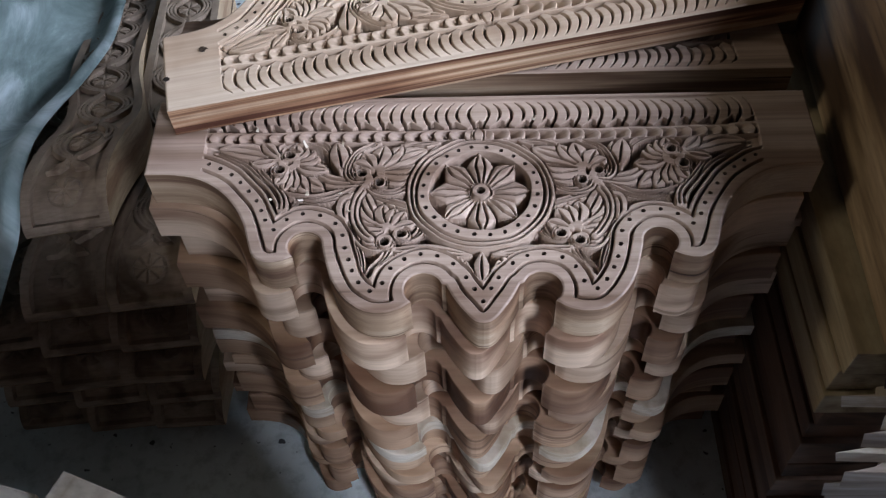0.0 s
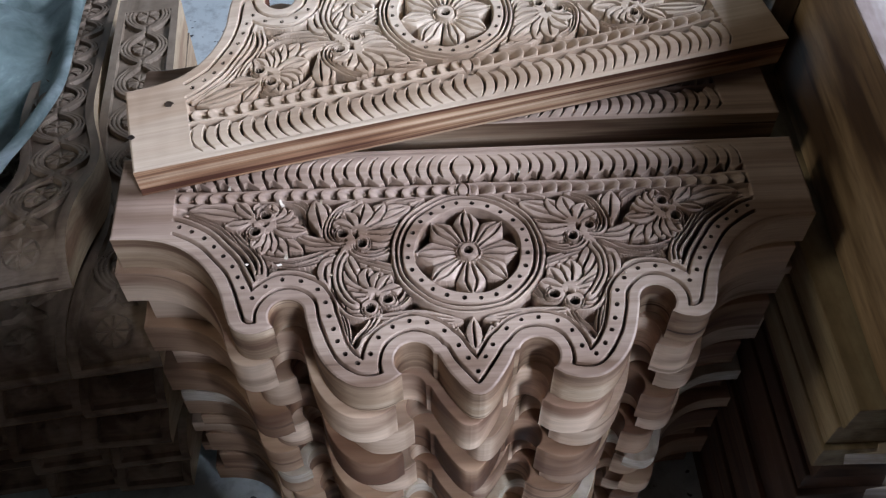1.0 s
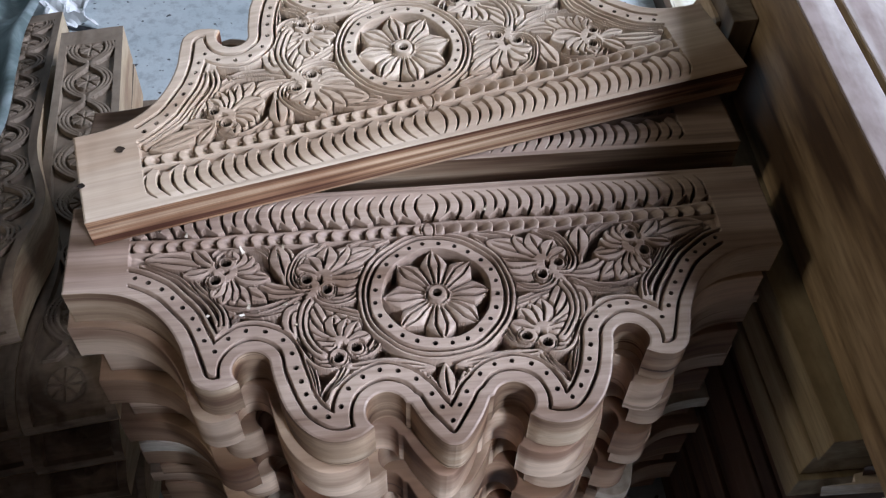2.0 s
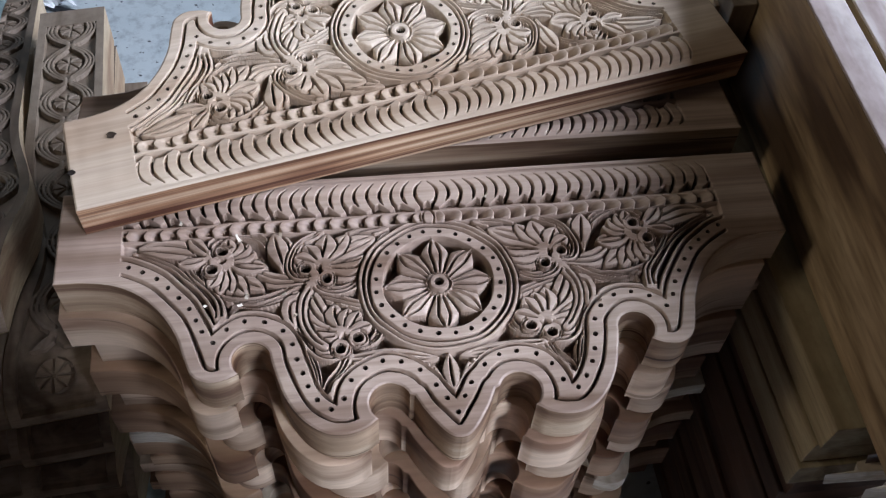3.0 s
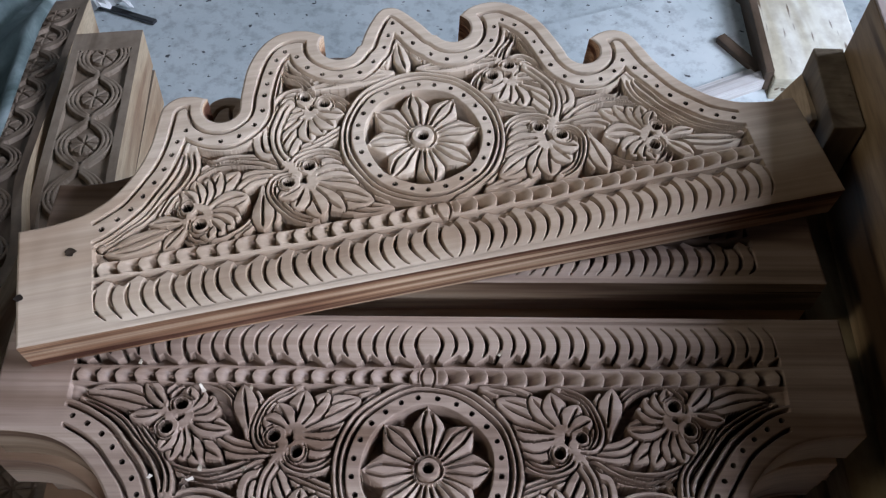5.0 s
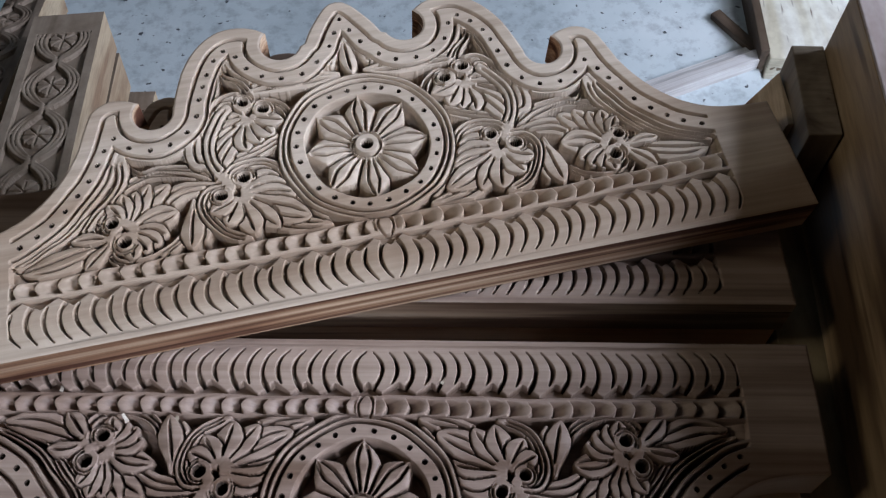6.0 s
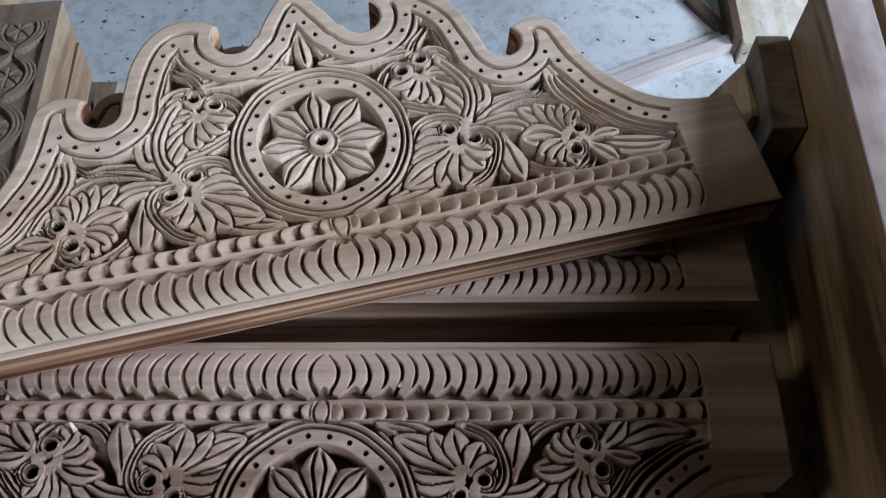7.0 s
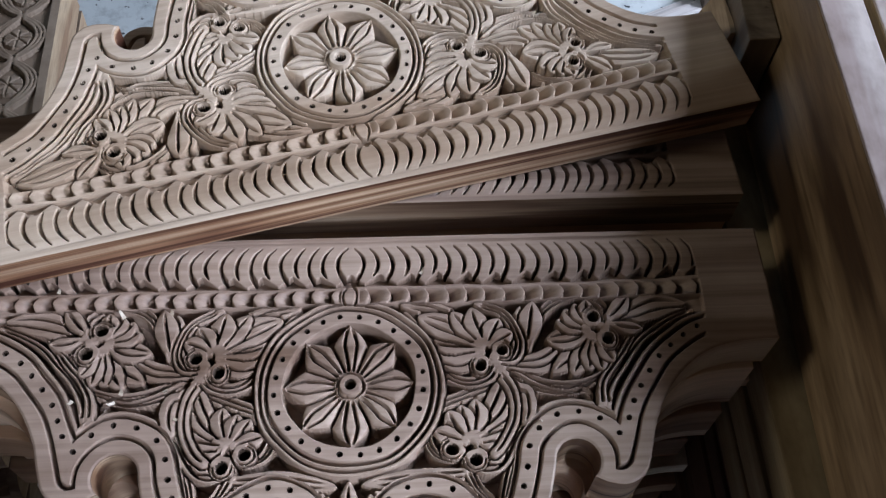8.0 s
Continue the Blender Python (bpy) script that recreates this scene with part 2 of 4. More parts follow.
walled("wall_east", [(2.8, 3.0, -3.0, -0.6, 0, 3.6), (2.8, 3.0, 1.2, 3.9, 0, 3.6), (2.8, 3.0, -0.6, 1.2, 0, 1.4), (2.8, 3.0, -0.6, 1.2, 2.6, 3.6)],
       M_WALL_DARK, "plastered wall kept dark to cut bounced light, with a high window opening")
walled("wall_north", [(-2.6, -1.35, 3.9, 4.1, 0, 3.6), (0.75, 2.8, 3.9, 4.1, 0, 3.6), (-1.35, 0.75, 3.9, 4.1, 2.45, 3.6)],
       M_WALL, "warm grey plastered wall with a wide door opening")


# ---- the carved panel ----
from mathutils.geometry import delaunay_2d_cdt

THICK = 42.0        # millimetres, as is all of the pattern
HALF = 315.0
BACK = 122.0


def catmull(pts, n=9):
    p = [np.array(q, float) for q in pts]
    p = [2 * p[0] - p[1]] + p + [2 * p[-1] - p[-2]]
    out = []
    for i in range(1, len(p) - 2):
        for t in np.linspace(0, 1, n, endpoint=False):
            out.append(0.5 * (2 * p[i] + (p[i + 1] - p[i - 1]) * t + (2 * p[i - 1] - 5 * p[i] + 4 * p[i + 1] - p[i + 2]) * t * t
                              + (3 * p[i] - p[i - 1] - 3 * p[i + 1] + p[i + 2]) * t ** 3))
    out.append(p[-2])
    return out


def arc(cx, cy, r, a0, a1, n=18):
    return [np.array((cx + r * math.cos(radians(a)), cy + r * math.sin(radians(a)))) for a in np.linspace(a0, a1, n)]


def half_outline():
    """The right half, from the middle tip to the middle of the straight back."""
    tip = catmull([(0, -142), (6, -140.5), (13, -134), (24, -118), (31, -104)])
    notch_inner = arc(50, -108, 16.3, 160, -52)
    lobe_inner = catmull([(60.5, -121), (70, -127.5), (84, -131), (100, -128.5), (116, -116), (128, -97), (135, -76), (138.6, -62)])
    notch_outer = arc(154, -60.5, 15.2, 176, -50)
    lobe_outer = catmull([(164, -72), (174, -76.5), (187, -77.5), (199, -70), (205.5, -54), (212, -34), (225, -11), (243, 8), (264, 20), (288, 25), (313, 26)])
    return tip + notch_inner + lobe_inner + notch_outer + lobe_outer + [np.array((HALF, 74.0)), np.array((HALF + 1, BACK)), np.array((0, BACK))]


OUT = np.array(half_outline())
keep = np.ones(len(OUT), bool)
keep[1:] = np.linalg.norm(np.diff(OUT, axis=0), axis=1) > 0.3
OUT = OUT[keep]
FULL = np.vstack([OUT, (OUT * (-1, 1))[::-1][1:-1]])      # closed, anticlockwise
STEP = 0.48
GX = np.arange(0, HALF + 3, STEP)
GY = np.arange(-144, BACK + 2.2, STEP)
X, Y = np.meshgrid(GX, GY)


def signed_distance(poly, px, py):
    """Positive inside; with the nearest point of the outline."""
    best = np.full(px.shape, 1e18)
    nx, ny = np.zeros(px.shape), np.zeros(px.shape)
    inside = np.zeros(px.shape, bool)
    n = len(poly)
    for i in range(n):
        (ax, ay), (bx, by) = poly[i], poly[(i + 1) % n]
        if max(ax, bx) > -40:
            dx, dy = bx - ax, by - ay
            t = np.clip(((px - ax) * dx + (py - ay) * dy) / (dx * dx + dy * dy + 1e-12), 0, 1)
            qx, qy = ax + t * dx, ay + t * dy
            d = (px - qx) ** 2 + (py - qy) ** 2
            m = d < best
            best[m], nx[m], ny[m] = d[m], qx[m], qy[m]
        if ay != by:
            cross = (ay > py) != (by > py)
            inside ^= cross & (px < (bx - ax) * (py - ay) / (by - ay) + ax)
    d = np.sqrt(best)
    return np.where(inside, d, -d), nx, ny


DIST, NEARX, NEARY = signed_distance(FULL, X, Y)
# the decorated edge follows the lobes, not the straight back and ends
LOBES = OUT[:np.argmax(OUT[:, 0] > 300)]
EDGE = np.full(X.shape, 1e9)
lob = np.vstack([(LOBES * (-1, 1))[:40][::-1], LOBES, [(330.0, 26.0)]])
for (ax, ay), (bx, by) in zip(lob[:-1], lob[1:]):
    dx, dy = bx - ax, by - ay
    tt = np.clip(((X - ax) * dx + (Y - ay) * dy) / (dx * dx + dy * dy + 1e-12), 0, 1)
    EDGE = np.minimum(EDGE, (X - ax - tt * dx) ** 2 + (Y - ay - tt * dy) ** 2)
EDGE = np.sqrt(EDGE)
BORDER, FIELD = 27.5, 63.0
INCISED, DOTS, END = 11.3, 19.3, 262.0
GROUND, DEEP = -20.0, -22.0


def sstep(a, b, v):
    t = np.clip((v - a) / (b - a), 0, 1)
    return t * t * (3 - 2 * t)


def groove(d, w):
    """A knife cut w half as wide: steep walls and a narrow floor."""
    return np.clip(1.7 * (1 - np.abs(d) / (1.4 * w + 0.01)), 0, 1)


class Relief:
    """A carved height over the right half of the panel, and the number of the piece to which each spot belongs."""

    def __init__(self, stretch, seed):
        self.h = np.zeros(X.shape)
        self.id = np.zeros(X.shape, int)
        self.names = {0: ("border", False)}
        self.k = stretch
        self.rnd = random.Random(seed)

    def piece(self, name, mirrored=True):
        n = len(self.names)
        self.names[n] = (name, mirrored)
        return n

    def window(self, x0, x1, y0, y1):
        i0, i1 = np.searchsorted(GX, (x0, x1))
        j0, j1 = np.searchsorted(GY, (y0, y1))
        return slice(max(j0, 0), j1), slice(max(i0, 0), i1)

    def put(self, s, d, top, n, gap=1.25, floor=-7.0, flow=None):
        """d: distance to the piece, negative inside. The knife leaves a cut round it, but where it flows from its base."""
        h = self.h[s]
        ok = (EDGE[s] > BORDER + 0.4) & (Y[s] < FIELD)
        cut = ok & (d >= 0) & (d < gap)
        if flow is not None:
            cut &= ~flow
        h[cut] = np.minimum(h[cut], floor)
        ins = ok & (d < 0)
        if flow is not None:
            ins &= ~(flow & (h > top))
        h[ins] = top[ins]
        self.id[s][ins] = n

    def spine(self, pts, m=34):
        if len(pts) == 2:
            pts = [pts[0], ((pts[0][0] + pts[1][0]) / 2, (pts[0][1] + pts[1][1]) / 2), pts[1]]
        return np.array(catmull([(x * self.k, y) for x, y in pts], m // (len(pts) - 1) + 2))

    def along(self, c, w):
        s = self.window(c[:, 0].min() - w - 3, c[:, 0].max() + w + 3, c[:, 1].min() - w - 3, c[:, 1].max() + w + 3)
        px, py = X[s], Y[s]
        best = np.full(px.shape, 1e9)
        u, side = np.zeros(px.shape), np.zeros(px.shape)
        seg = np.linalg.norm(np.diff(c, axis=0), axis=1)
        run = np.concatenate([[0], np.cumsum(seg)]) / seg.sum()
        for i in range(len(c) - 1):
            (ax, ay), (dx, dy) = c[i], c[i + 1] - c[i]
            t = np.clip(((px - ax) * dx + (py - ay) * dy) / (dx * dx + dy * dy + 1e-12), 0, 1)
            d = np.hypot(px - ax - t * dx, py - ay - t * dy)
            m = d < best
            best[m] = d[m]
            u[m] = (run[i] + t * (run[i + 1] - run[i]))[m]
            side[m] = np.sign(dx * (py - ay) - dy * (px - ax))[m]
        return s, best, u, side

    def leaf(self, pts, w, lines):
        """A pointed finger of a palmette, w half as wide, with one or two knife lines along it."""
        c = self.spine(pts, 40)
        w *= 1.07
        s, d, u, side = self.along(c, w + 2)
        half = w * np.minimum(0.40 + 1.25 * u, 1) * np.sqrt(np.clip((1 - u) / 0.34, 0, 1))
        half = np.minimum(half, w) + 1e-6
        q = np.clip(d / half, 0, 1) * side
        top = self.swell[s] - 0.9 * q * q - 0.8 * (1 - sstep(0.0, 0.35, u)) - 0.8 * sstep(0.75, 1.0, u) + 0.5 * q
        fine = sstep(0.06, 0.3, u) * (1 - sstep(0.74, 0.93, u))
        deep = self.rnd.uniform(9.0, 11.5)
        for r in ((0.0,) if lines == 1 else (-0.34, 0.34)):
            top -= deep * fine * groove((q - r) * half, 0.30 + 0.48 * fine)
        self.put(s, d - half, top, self.piece("leaf"), self.rnd.uniform(1.0, 1.4), -13.5, flow=u < 0.12)

    def stem(self, pts, w0, w1, lines):
        """A long band that swings round a palmette and tapers, with lines cut along it."""
        c = self.spine(pts, 80)
        s, d, u, side = self.along(c, max(w0, w1) + 2)
        half = (w0 + (w1 - w0) * u) * 0.97
        q = np.clip(d / half, 0, 1) * side
        top = self.swell[s] - 0.7 * q * q + 0.4 * q
        for r in ((0.0,) if lines == 1 else (-0.30, 0.34)):
            top -= 10.0 * sstep(0.0, 0.1, u) * (1 - sstep(0.9, 0.99, u)) * groove((q - r) * half, 0.74)
        self.put(s, d - half, top, self.piece("stem"), 1.15, -13.5, flow=u < 0.06)

    def curl(self, x, y, ax, ay):
        """The rolled end of a scroll: a drilled hole, and a rim that opens towards ax, ay."""
        x, ax = x * self.k, ax * self.k
        s = self.window(x - 14, x + 14, y - 14, y + 14)
        dx, dy = X[s] - x, Y[s] - y
        d = np.hypot(dx, dy)
        turn = np.cos(np.arctan2(dy, dx) - math.atan2(y - ay, x - ax))
        top = -0.8 - 5.0 * groove(d - 6.6, 0.7) * sstep(-0.75, -0.1, turn)
        self.put(s, d - 8.2, top, self.piece("scroll_end"), 1.0, -7.0, flow=turn < -0.1)
        hole = d < 4.0
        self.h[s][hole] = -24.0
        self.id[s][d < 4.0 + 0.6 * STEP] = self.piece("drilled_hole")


def carve(stretch, seed):
    R = Relief(stretch, seed)
    h = R.h
    # decorated edge: an incised line, a row of drilled dots, a second line
    inner = Y < FIELD
    h -= 9.0 * groove(EDGE - INCISED, 1.1) * (X < END - 2)
    h -= 7.5 * groove(EDGE - BORDER + 1.8, 1.2) * (X < END) * inner
    walkp = np.vstack([LOBES])
    tang = np.gradient(walkp, axis=0)
    nrm = np.stack([-tang[:, 1], tang[:, 0]], 1) / (np.linalg.norm(tang, axis=1)[:, None] + 1e-9)
    off = walkp + nrm * DOTS
    placed = [np.array((0.0, -122.0))]
    for q in off:
        i, j = int(round(q[0] / STEP)), int(round((q[1] - GY[0]) / STEP))
        if 0 < i < X.shape[1] and 0 < j < X.shape[0] and EDGE[j, i] > DOTS - 0.6 and q[0] < END - 6 and q[0] > 3:
            if min(np.hypot(*(q - p)) for p in placed) > 12.3:
                placed.append(q)
    drilled = list(placed)
    # sunk ground of the field
    rr = np.hypot(X, Y)
    sunk = (EDGE > BORDER + 2.6) & (Y < FIELD) & (X < END) & (rr > 68.0)
    n = R.piece("sunk_ground", False)
    a = seed * 0.7
    R.swell = -0.7 + 0.45 * np.sin(X / 9.1 + a + Y / 13) + 0.4 * np.sin(Y / 7.3 - X / 15 + a)
    dots = R.piece("drilled_dots", False)
    ground = GROUND * (1 - 0.75 * sstep(END - 34, END - 2, X))
    h[sunk] = ground[sunk] + 0.5 * np.sin(X / 2.3 + a)[sunk] * np.sin(Y / 2.9)[sunk]
    R.id[sunk] = n
    # bud and long leaves between the rosette and the edge
    R.leaf([(90, -66), (62, -68), (36, -69), (8, -71)], 7.5, 2)
    R.leaf([(1, -104), (12, -90), (14, -77)], 5, 1)
    R.leaf([(0, -104), (0, -86), (0, -68)], 6, 1)
    R.stem([(112, -44), (107, -62), (102, -80), (100, -97)], 3.2, 1.2, 1)
    R.stem([(80, -64), (86, -76), (95, -86), (99.5, -98)], 5, 1.5, 2)
    R.leaf([(95, 30), (80, 48), (58, 58), (36, 62)], 7, 2)
    # palmette under the rosette
    R.stem([(111, 9), (121, -7), (123, -25), (114, -42), (104, -60), (92, -65), (79, -59), (78, -51)], 5, 3, 1)
    R.stem([(111, 12), (100, -2), (78, -12), (59, -21), (52, -36), (57, -50), (69, -56), (76, -49)], 6.5, 3, 2)
    R.leaf([(85, -43), (97, -54), (106, -53)], 6, 1)
    R.leaf([(85, -42), (98, -44), (109, -44)], 6.5, 1)
    R.leaf([(84, -41), (101, -34), (115, -30)], 9, 2)
    R.leaf([(85, -38), (100, -22), (114, 6)], 9, 2)
    R.leaf([(84, -38), (88, -25), (87, -13)], 7, 1)
    R.leaf([(82, -39), (79, -27), (77, -18)], 7, 1)
    R.leaf([(80, -41), (73, -31), (67, -22)], 7, 1)
    R.leaf([(79, -43), (69, -39), (57, -35)], 6.5, 1)
    R.curl(85, -57, 84, -46)
    R.curl(70, -49, 80, -45)
    # outer palmette: the scrolls that hold it, then its fan
    R.stem([(103, 13), (121, 2), (144, -4), (165, -4), (184, 5), (195, 21), (197, 32), (191, 39), (185, 38)], 5, 3, 2)
    R.stem([(104, 16), (122, 18), (129, 31), (136, 46), (147, 59), (164, 65), (180, 63), (188, 55), (186, 46)], 5.5, 3, 2)
    R.stem([(106, 7), (127, -5), (150, -10), (166, -9), (177, -25)], 6.5, 1, 2)
    R.stem([(178, -24), (183, -8), (193, 8), (205, 22), (219, 35), (236, 45), (252, 51)], 4.5, 2, 1)
    R.stem([(177, -24), (178, -6), (186, 8), (197, 21), (207, 34), (216, 44)], 4, 2, 1)
    R.leaf([(182, 39), (205, 47), (227, 52), (250, 56)], 6, 1)
    R.leaf([(181, 43), (203, 52), (226, 59), (249, 57)], 6, 1)
    R.leaf([(190, 41), (201, 38), (215, 38)], 5, 1)
    R.leaf([(188, 45), (198, 55), (207, 65)], 6, 1)
    R.leaf([(104, 13), (125, 12), (141, 15), (158, 28)], 7.5, 2)
    R.leaf([(173, 35), (163, 19), (144, 5)], 7, 1)
    R.leaf([(175, 34), (167, 17), (158, 2)], 7, 1)
    R.leaf([(176, 33), (173, 18), (169, 5)], 7, 1)
    R.leaf([(178, 32), (178, 19), (179, 5)], 6.5, 1)
    R.leaf([(179, 31), (183, 22), (189, 13)], 6, 1)
    R.leaf([(172, 37), (157, 31), (141, 29)], 9, 2)
    R.leaf([(172, 39), (161, 41), (150, 47)], 7, 1)
    R.leaf([(173, 41), (163, 47), (156, 55)], 6.5, 1)
    R.leaf([(174, 42), (168, 51), (164, 59)], 6, 1)
    R.leaf([(175, 44), (174, 53), (174, 62)], 6, 1)
    R.curl(186, 30, 173, 35)
    R.curl(178, 47, 172, 38)
    # sprigs at the node
    R.leaf([(106, 6), (116, -7), (123, -11), (124, -23), (119, -34)], 6, 1)
    R.stem([(106, 5), (113, -10), (113, -27), (105, -45), (98, -53)], 4.5, 4, 1)
    R.leaf([(128, 25), (125, 42), (125, 59)], 6, 1)
    R.leaf([(128, 26), (132, 44), (135, 63)], 8, 1)
    # palmette at the node
    R.stem([(103, 11), (98, 3), (83, -1), (70, 4), (62, 19), (53, 36), (40, 52)], 5, 5, 2)
    R.stem([(104, 17), (116, 17), (122, 28), (119, 42), (110, 54), (95, 62)], 5.5, 4, 2)
    R.leaf([(94, 21), (80, 13), (67, 13)], 6, 1)
    R.leaf([(93, 23), (79, 21), (63, 21)], 7.5, 1)
    R.leaf([(93, 26), (76, 30), (58, 33)], 9, 2)
    R.leaf([(93, 28), (74, 41), (49, 53)], 10, 2)
    R.leaf([(94, 29), (83, 44), (73, 57)], 8, 1)
    R.leaf([(96, 30), (92, 45), (89, 60)], 8.5, 1)
    R.leaf([(98, 29), (104, 41), (109, 49)], 8, 1)
    R.leaf([(100, 27), (109, 33), (119, 37)], 7, 1)
    R.curl(92, 11, 95, 22)
    R.curl(109, 23, 99, 26)

    # ring of the rosette
    ring = (rr < 68.0) & (Y < FIELD) & (EDGE > BORDER)
    s = ring & (rr > 46)
    n = R.piece("rosette_ring", False)
    hr = np.zeros(X.shape)
    hr -= 9.0 * groove(rr - 58.4, 1.1) + 8.5 * groove(rr - 62.8, 0.9) + 8.0 * groove(rr - 67.4, 0.8)
    drilled += [(52.3 * math.cos(radians(7.5 + 15 * i)), 52.3 * math.sin(radians(7.5 + 15 * i))) for i in range(-6, 6)]
    h[s] = hr[s]
    R.id[s] = n
    wall = sstep(45.0, 46.8, rr)
    s = rr <= 46.8
    h[s] = (DEEP + (hr - DEEP) * wall)[s]
    s = rr <= 46
    ang = np.arctan2(Y, X)
    for i in range(4):
        g = s & (ang >= radians(-90 + 45 * i)) & (ang <= radians(-45 + 45 * i) + (0.01 if i == 3 else 0))
        R.id[g] = R.piece("sunk_ground")
    for i in range(8):
        a0 = radians(-90 + 45 * i)
        if math.cos(a0) < -0.01:
            continue
        da = (ang - a0 + np.pi) % (2 * np.pi) - np.pi
        lx, ly = rr * np.cos(da), rr * np.sin(da)
        u = (lx - 10) / 36.5
        uc = np.clip(u, 0, 1)
        v = np.clip((lx - 27) / 19.5, 0, 1)
        half = np.minimum(0.414 * lx - 0.75, 13.2 * (1 - v ** 1.75)) + 1e-6
        ok = (u > 0) & (u < 1) & (np.abs(ly) < half) & (rr > 9)
        q = ly / half
        top = -1.2 - 2.6 * np.abs(q) ** 3 - 2.2 * (1 - sstep(0, 0.3, uc)) - 1.2 * sstep(0.8, 1.0, uc)
        for r in (-0.36, 0.36):
            top -= 8.0 * groove((q - r) * half, 0.95) * sstep(0.0, 0.15, uc) * (1 - sstep(0.82, 0.95, uc))
        n = R.piece("petal", math.cos(a0) > 0.01)
        h[ok] = top[ok]
        R.id[ok] = n
    n = R.piece("rosette_hub", False)
    s = rr < 11.6
    hh = -0.6 - 6.0 * groove(rr - 9.8, 1.2) - 16 * (1 - sstep(3.3, 4.2, rr))
    h[s] = hh[s]
    R.id[s] = n

    # bead row
    yc, yr = 71.0, 7.0
    bead = (Y >= FIELD) & (Y < 80) & (X < END)
    w = (Y - yc) / yr
    p = X / 14.4 + 0.3 * w * w
    fr = p - np.floor(p)
    prof = np.where(np.abs(w) < 1, -1.0 - 2.4 * w * w, -3.4) * (1 - sstep(END - 40, END - 4, X))
    scoop = 10.5 * (1 - fr) ** 1.8 * sstep(0.0, 0.06, fr) * (1 - sstep(0.5, 0.9, np.abs(w)))
    hb = prof - scoop
    hb = np.where(X < 7, prof - 4.0 * groove(X - 5.5 + 2.0 * w * w, 0.8), hb)
    hb -= 2.2 * np.exp(-((Y - FIELD - 0.6) / 0.9) ** 2)
    n = R.piece("bead_moulding", False)
    h[bead] = hb[bead]
    R.id[bead] = n

    # gadrooned row: pointed tongues bent to the middle, each with a short cut down its length
    gad = (Y >= 80) & (Y < 117.5) & (X < END)
    t = np.clip((Y - 82) / 34, 0, 1)
    hg = (-0.5 - 2.8 * ((t - 0.5) / 0.55) ** 2) * (1 - sstep(END - 60, END - 6, X))
    gx = X - 9.5 * (1 - ((t - 0.47) / 0.53) ** 2)
    k = np.round(gx / 11.0)
    gd = np.abs(gx - k * 11.0)
    short = np.mod(k, 2) == 1
    wide = 1.05 * (1 - sstep(0.55, 1.0, t)) + 0.16
    wide = np.where(short, wide * sstep(0.10, 0.34, t), wide + 0.9 * (1 - sstep(0.05, 0.35, t)))
    hg -= 12.0 * groove(gd, wide * 0.82) * (1 - sstep(0.90, 1.0, t)) * (wide > 0.2)
    saw = np.abs((X / 22.0 + 1.0) % 1 - 0.5) * 2
    hg = np.where(Y < 80.6 + 8.0 * saw, -9.0, hg)
    n = R.piece("gadroon_moulding", False)
    h[gad] = hg[gad]
    R.id[gad] = n
    # the ends of the carving run out against the plain block
    out = sstep(END - 1.2, END + 0.4, X)
    R.h = h * (1 - out * ((X > END - 1.2) & (EDGE > INCISED + 3)))
    # the knife leaves no perfect wall
    p = np.pad(R.h, 1, mode="edge")
    R.h = (p[1:-1, 1:-1] * 18 + p[:-2, 1:-1] * 2 + p[2:, 1:-1] * 2 + p[1:-1, :-2] * 2 + p[1:-1, 2:] * 2 + p[:-2, :-2] + p[:-2, 2:] + p[2:, :-2] + p[2:, 2:]) / 30
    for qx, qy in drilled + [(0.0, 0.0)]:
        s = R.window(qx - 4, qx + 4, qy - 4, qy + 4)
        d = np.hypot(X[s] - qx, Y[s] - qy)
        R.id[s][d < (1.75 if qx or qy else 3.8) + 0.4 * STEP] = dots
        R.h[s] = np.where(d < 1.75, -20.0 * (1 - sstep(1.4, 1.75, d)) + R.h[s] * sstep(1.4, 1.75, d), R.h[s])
    # eased arris
    R.h -= 0.9 * (1 - sstep(0, 1.6, DIST))
    return R


def patches(quads):
    """Sort faces into patches that hang together; patches of a few faces come last, as one."""
    used, inv = np.unique(quads, return_inverse=True)
    f = inv.reshape(-1, 4)
    lab = np.arange(len(used))
    while True:
        low = lab[f].min(1)
        nxt = lab.copy()
        for k in range(4):
            np.minimum.at(nxt, f[:, k], low)
        nxt = nxt[nxt]
        if (nxt == lab).all():
            break
        lab = nxt
    face = lab[f[:, 0]]
    names, counts = np.unique(face, return_counts=True)
    big = [quads[face == n] for n in names[counts >= 90]]
    return big, quads[np.isin(face, names[counts < 90])]


def both_halves(name, quads, right, left, material):
    used, inv = np.unique(quads, return_inverse=True)
    f = inv.reshape(-1, 4)
    return quads_mesh(name, np.vstack([right[used], left[used]]), np.vstack([f, f[:, ::-1] + len(used)]), material)


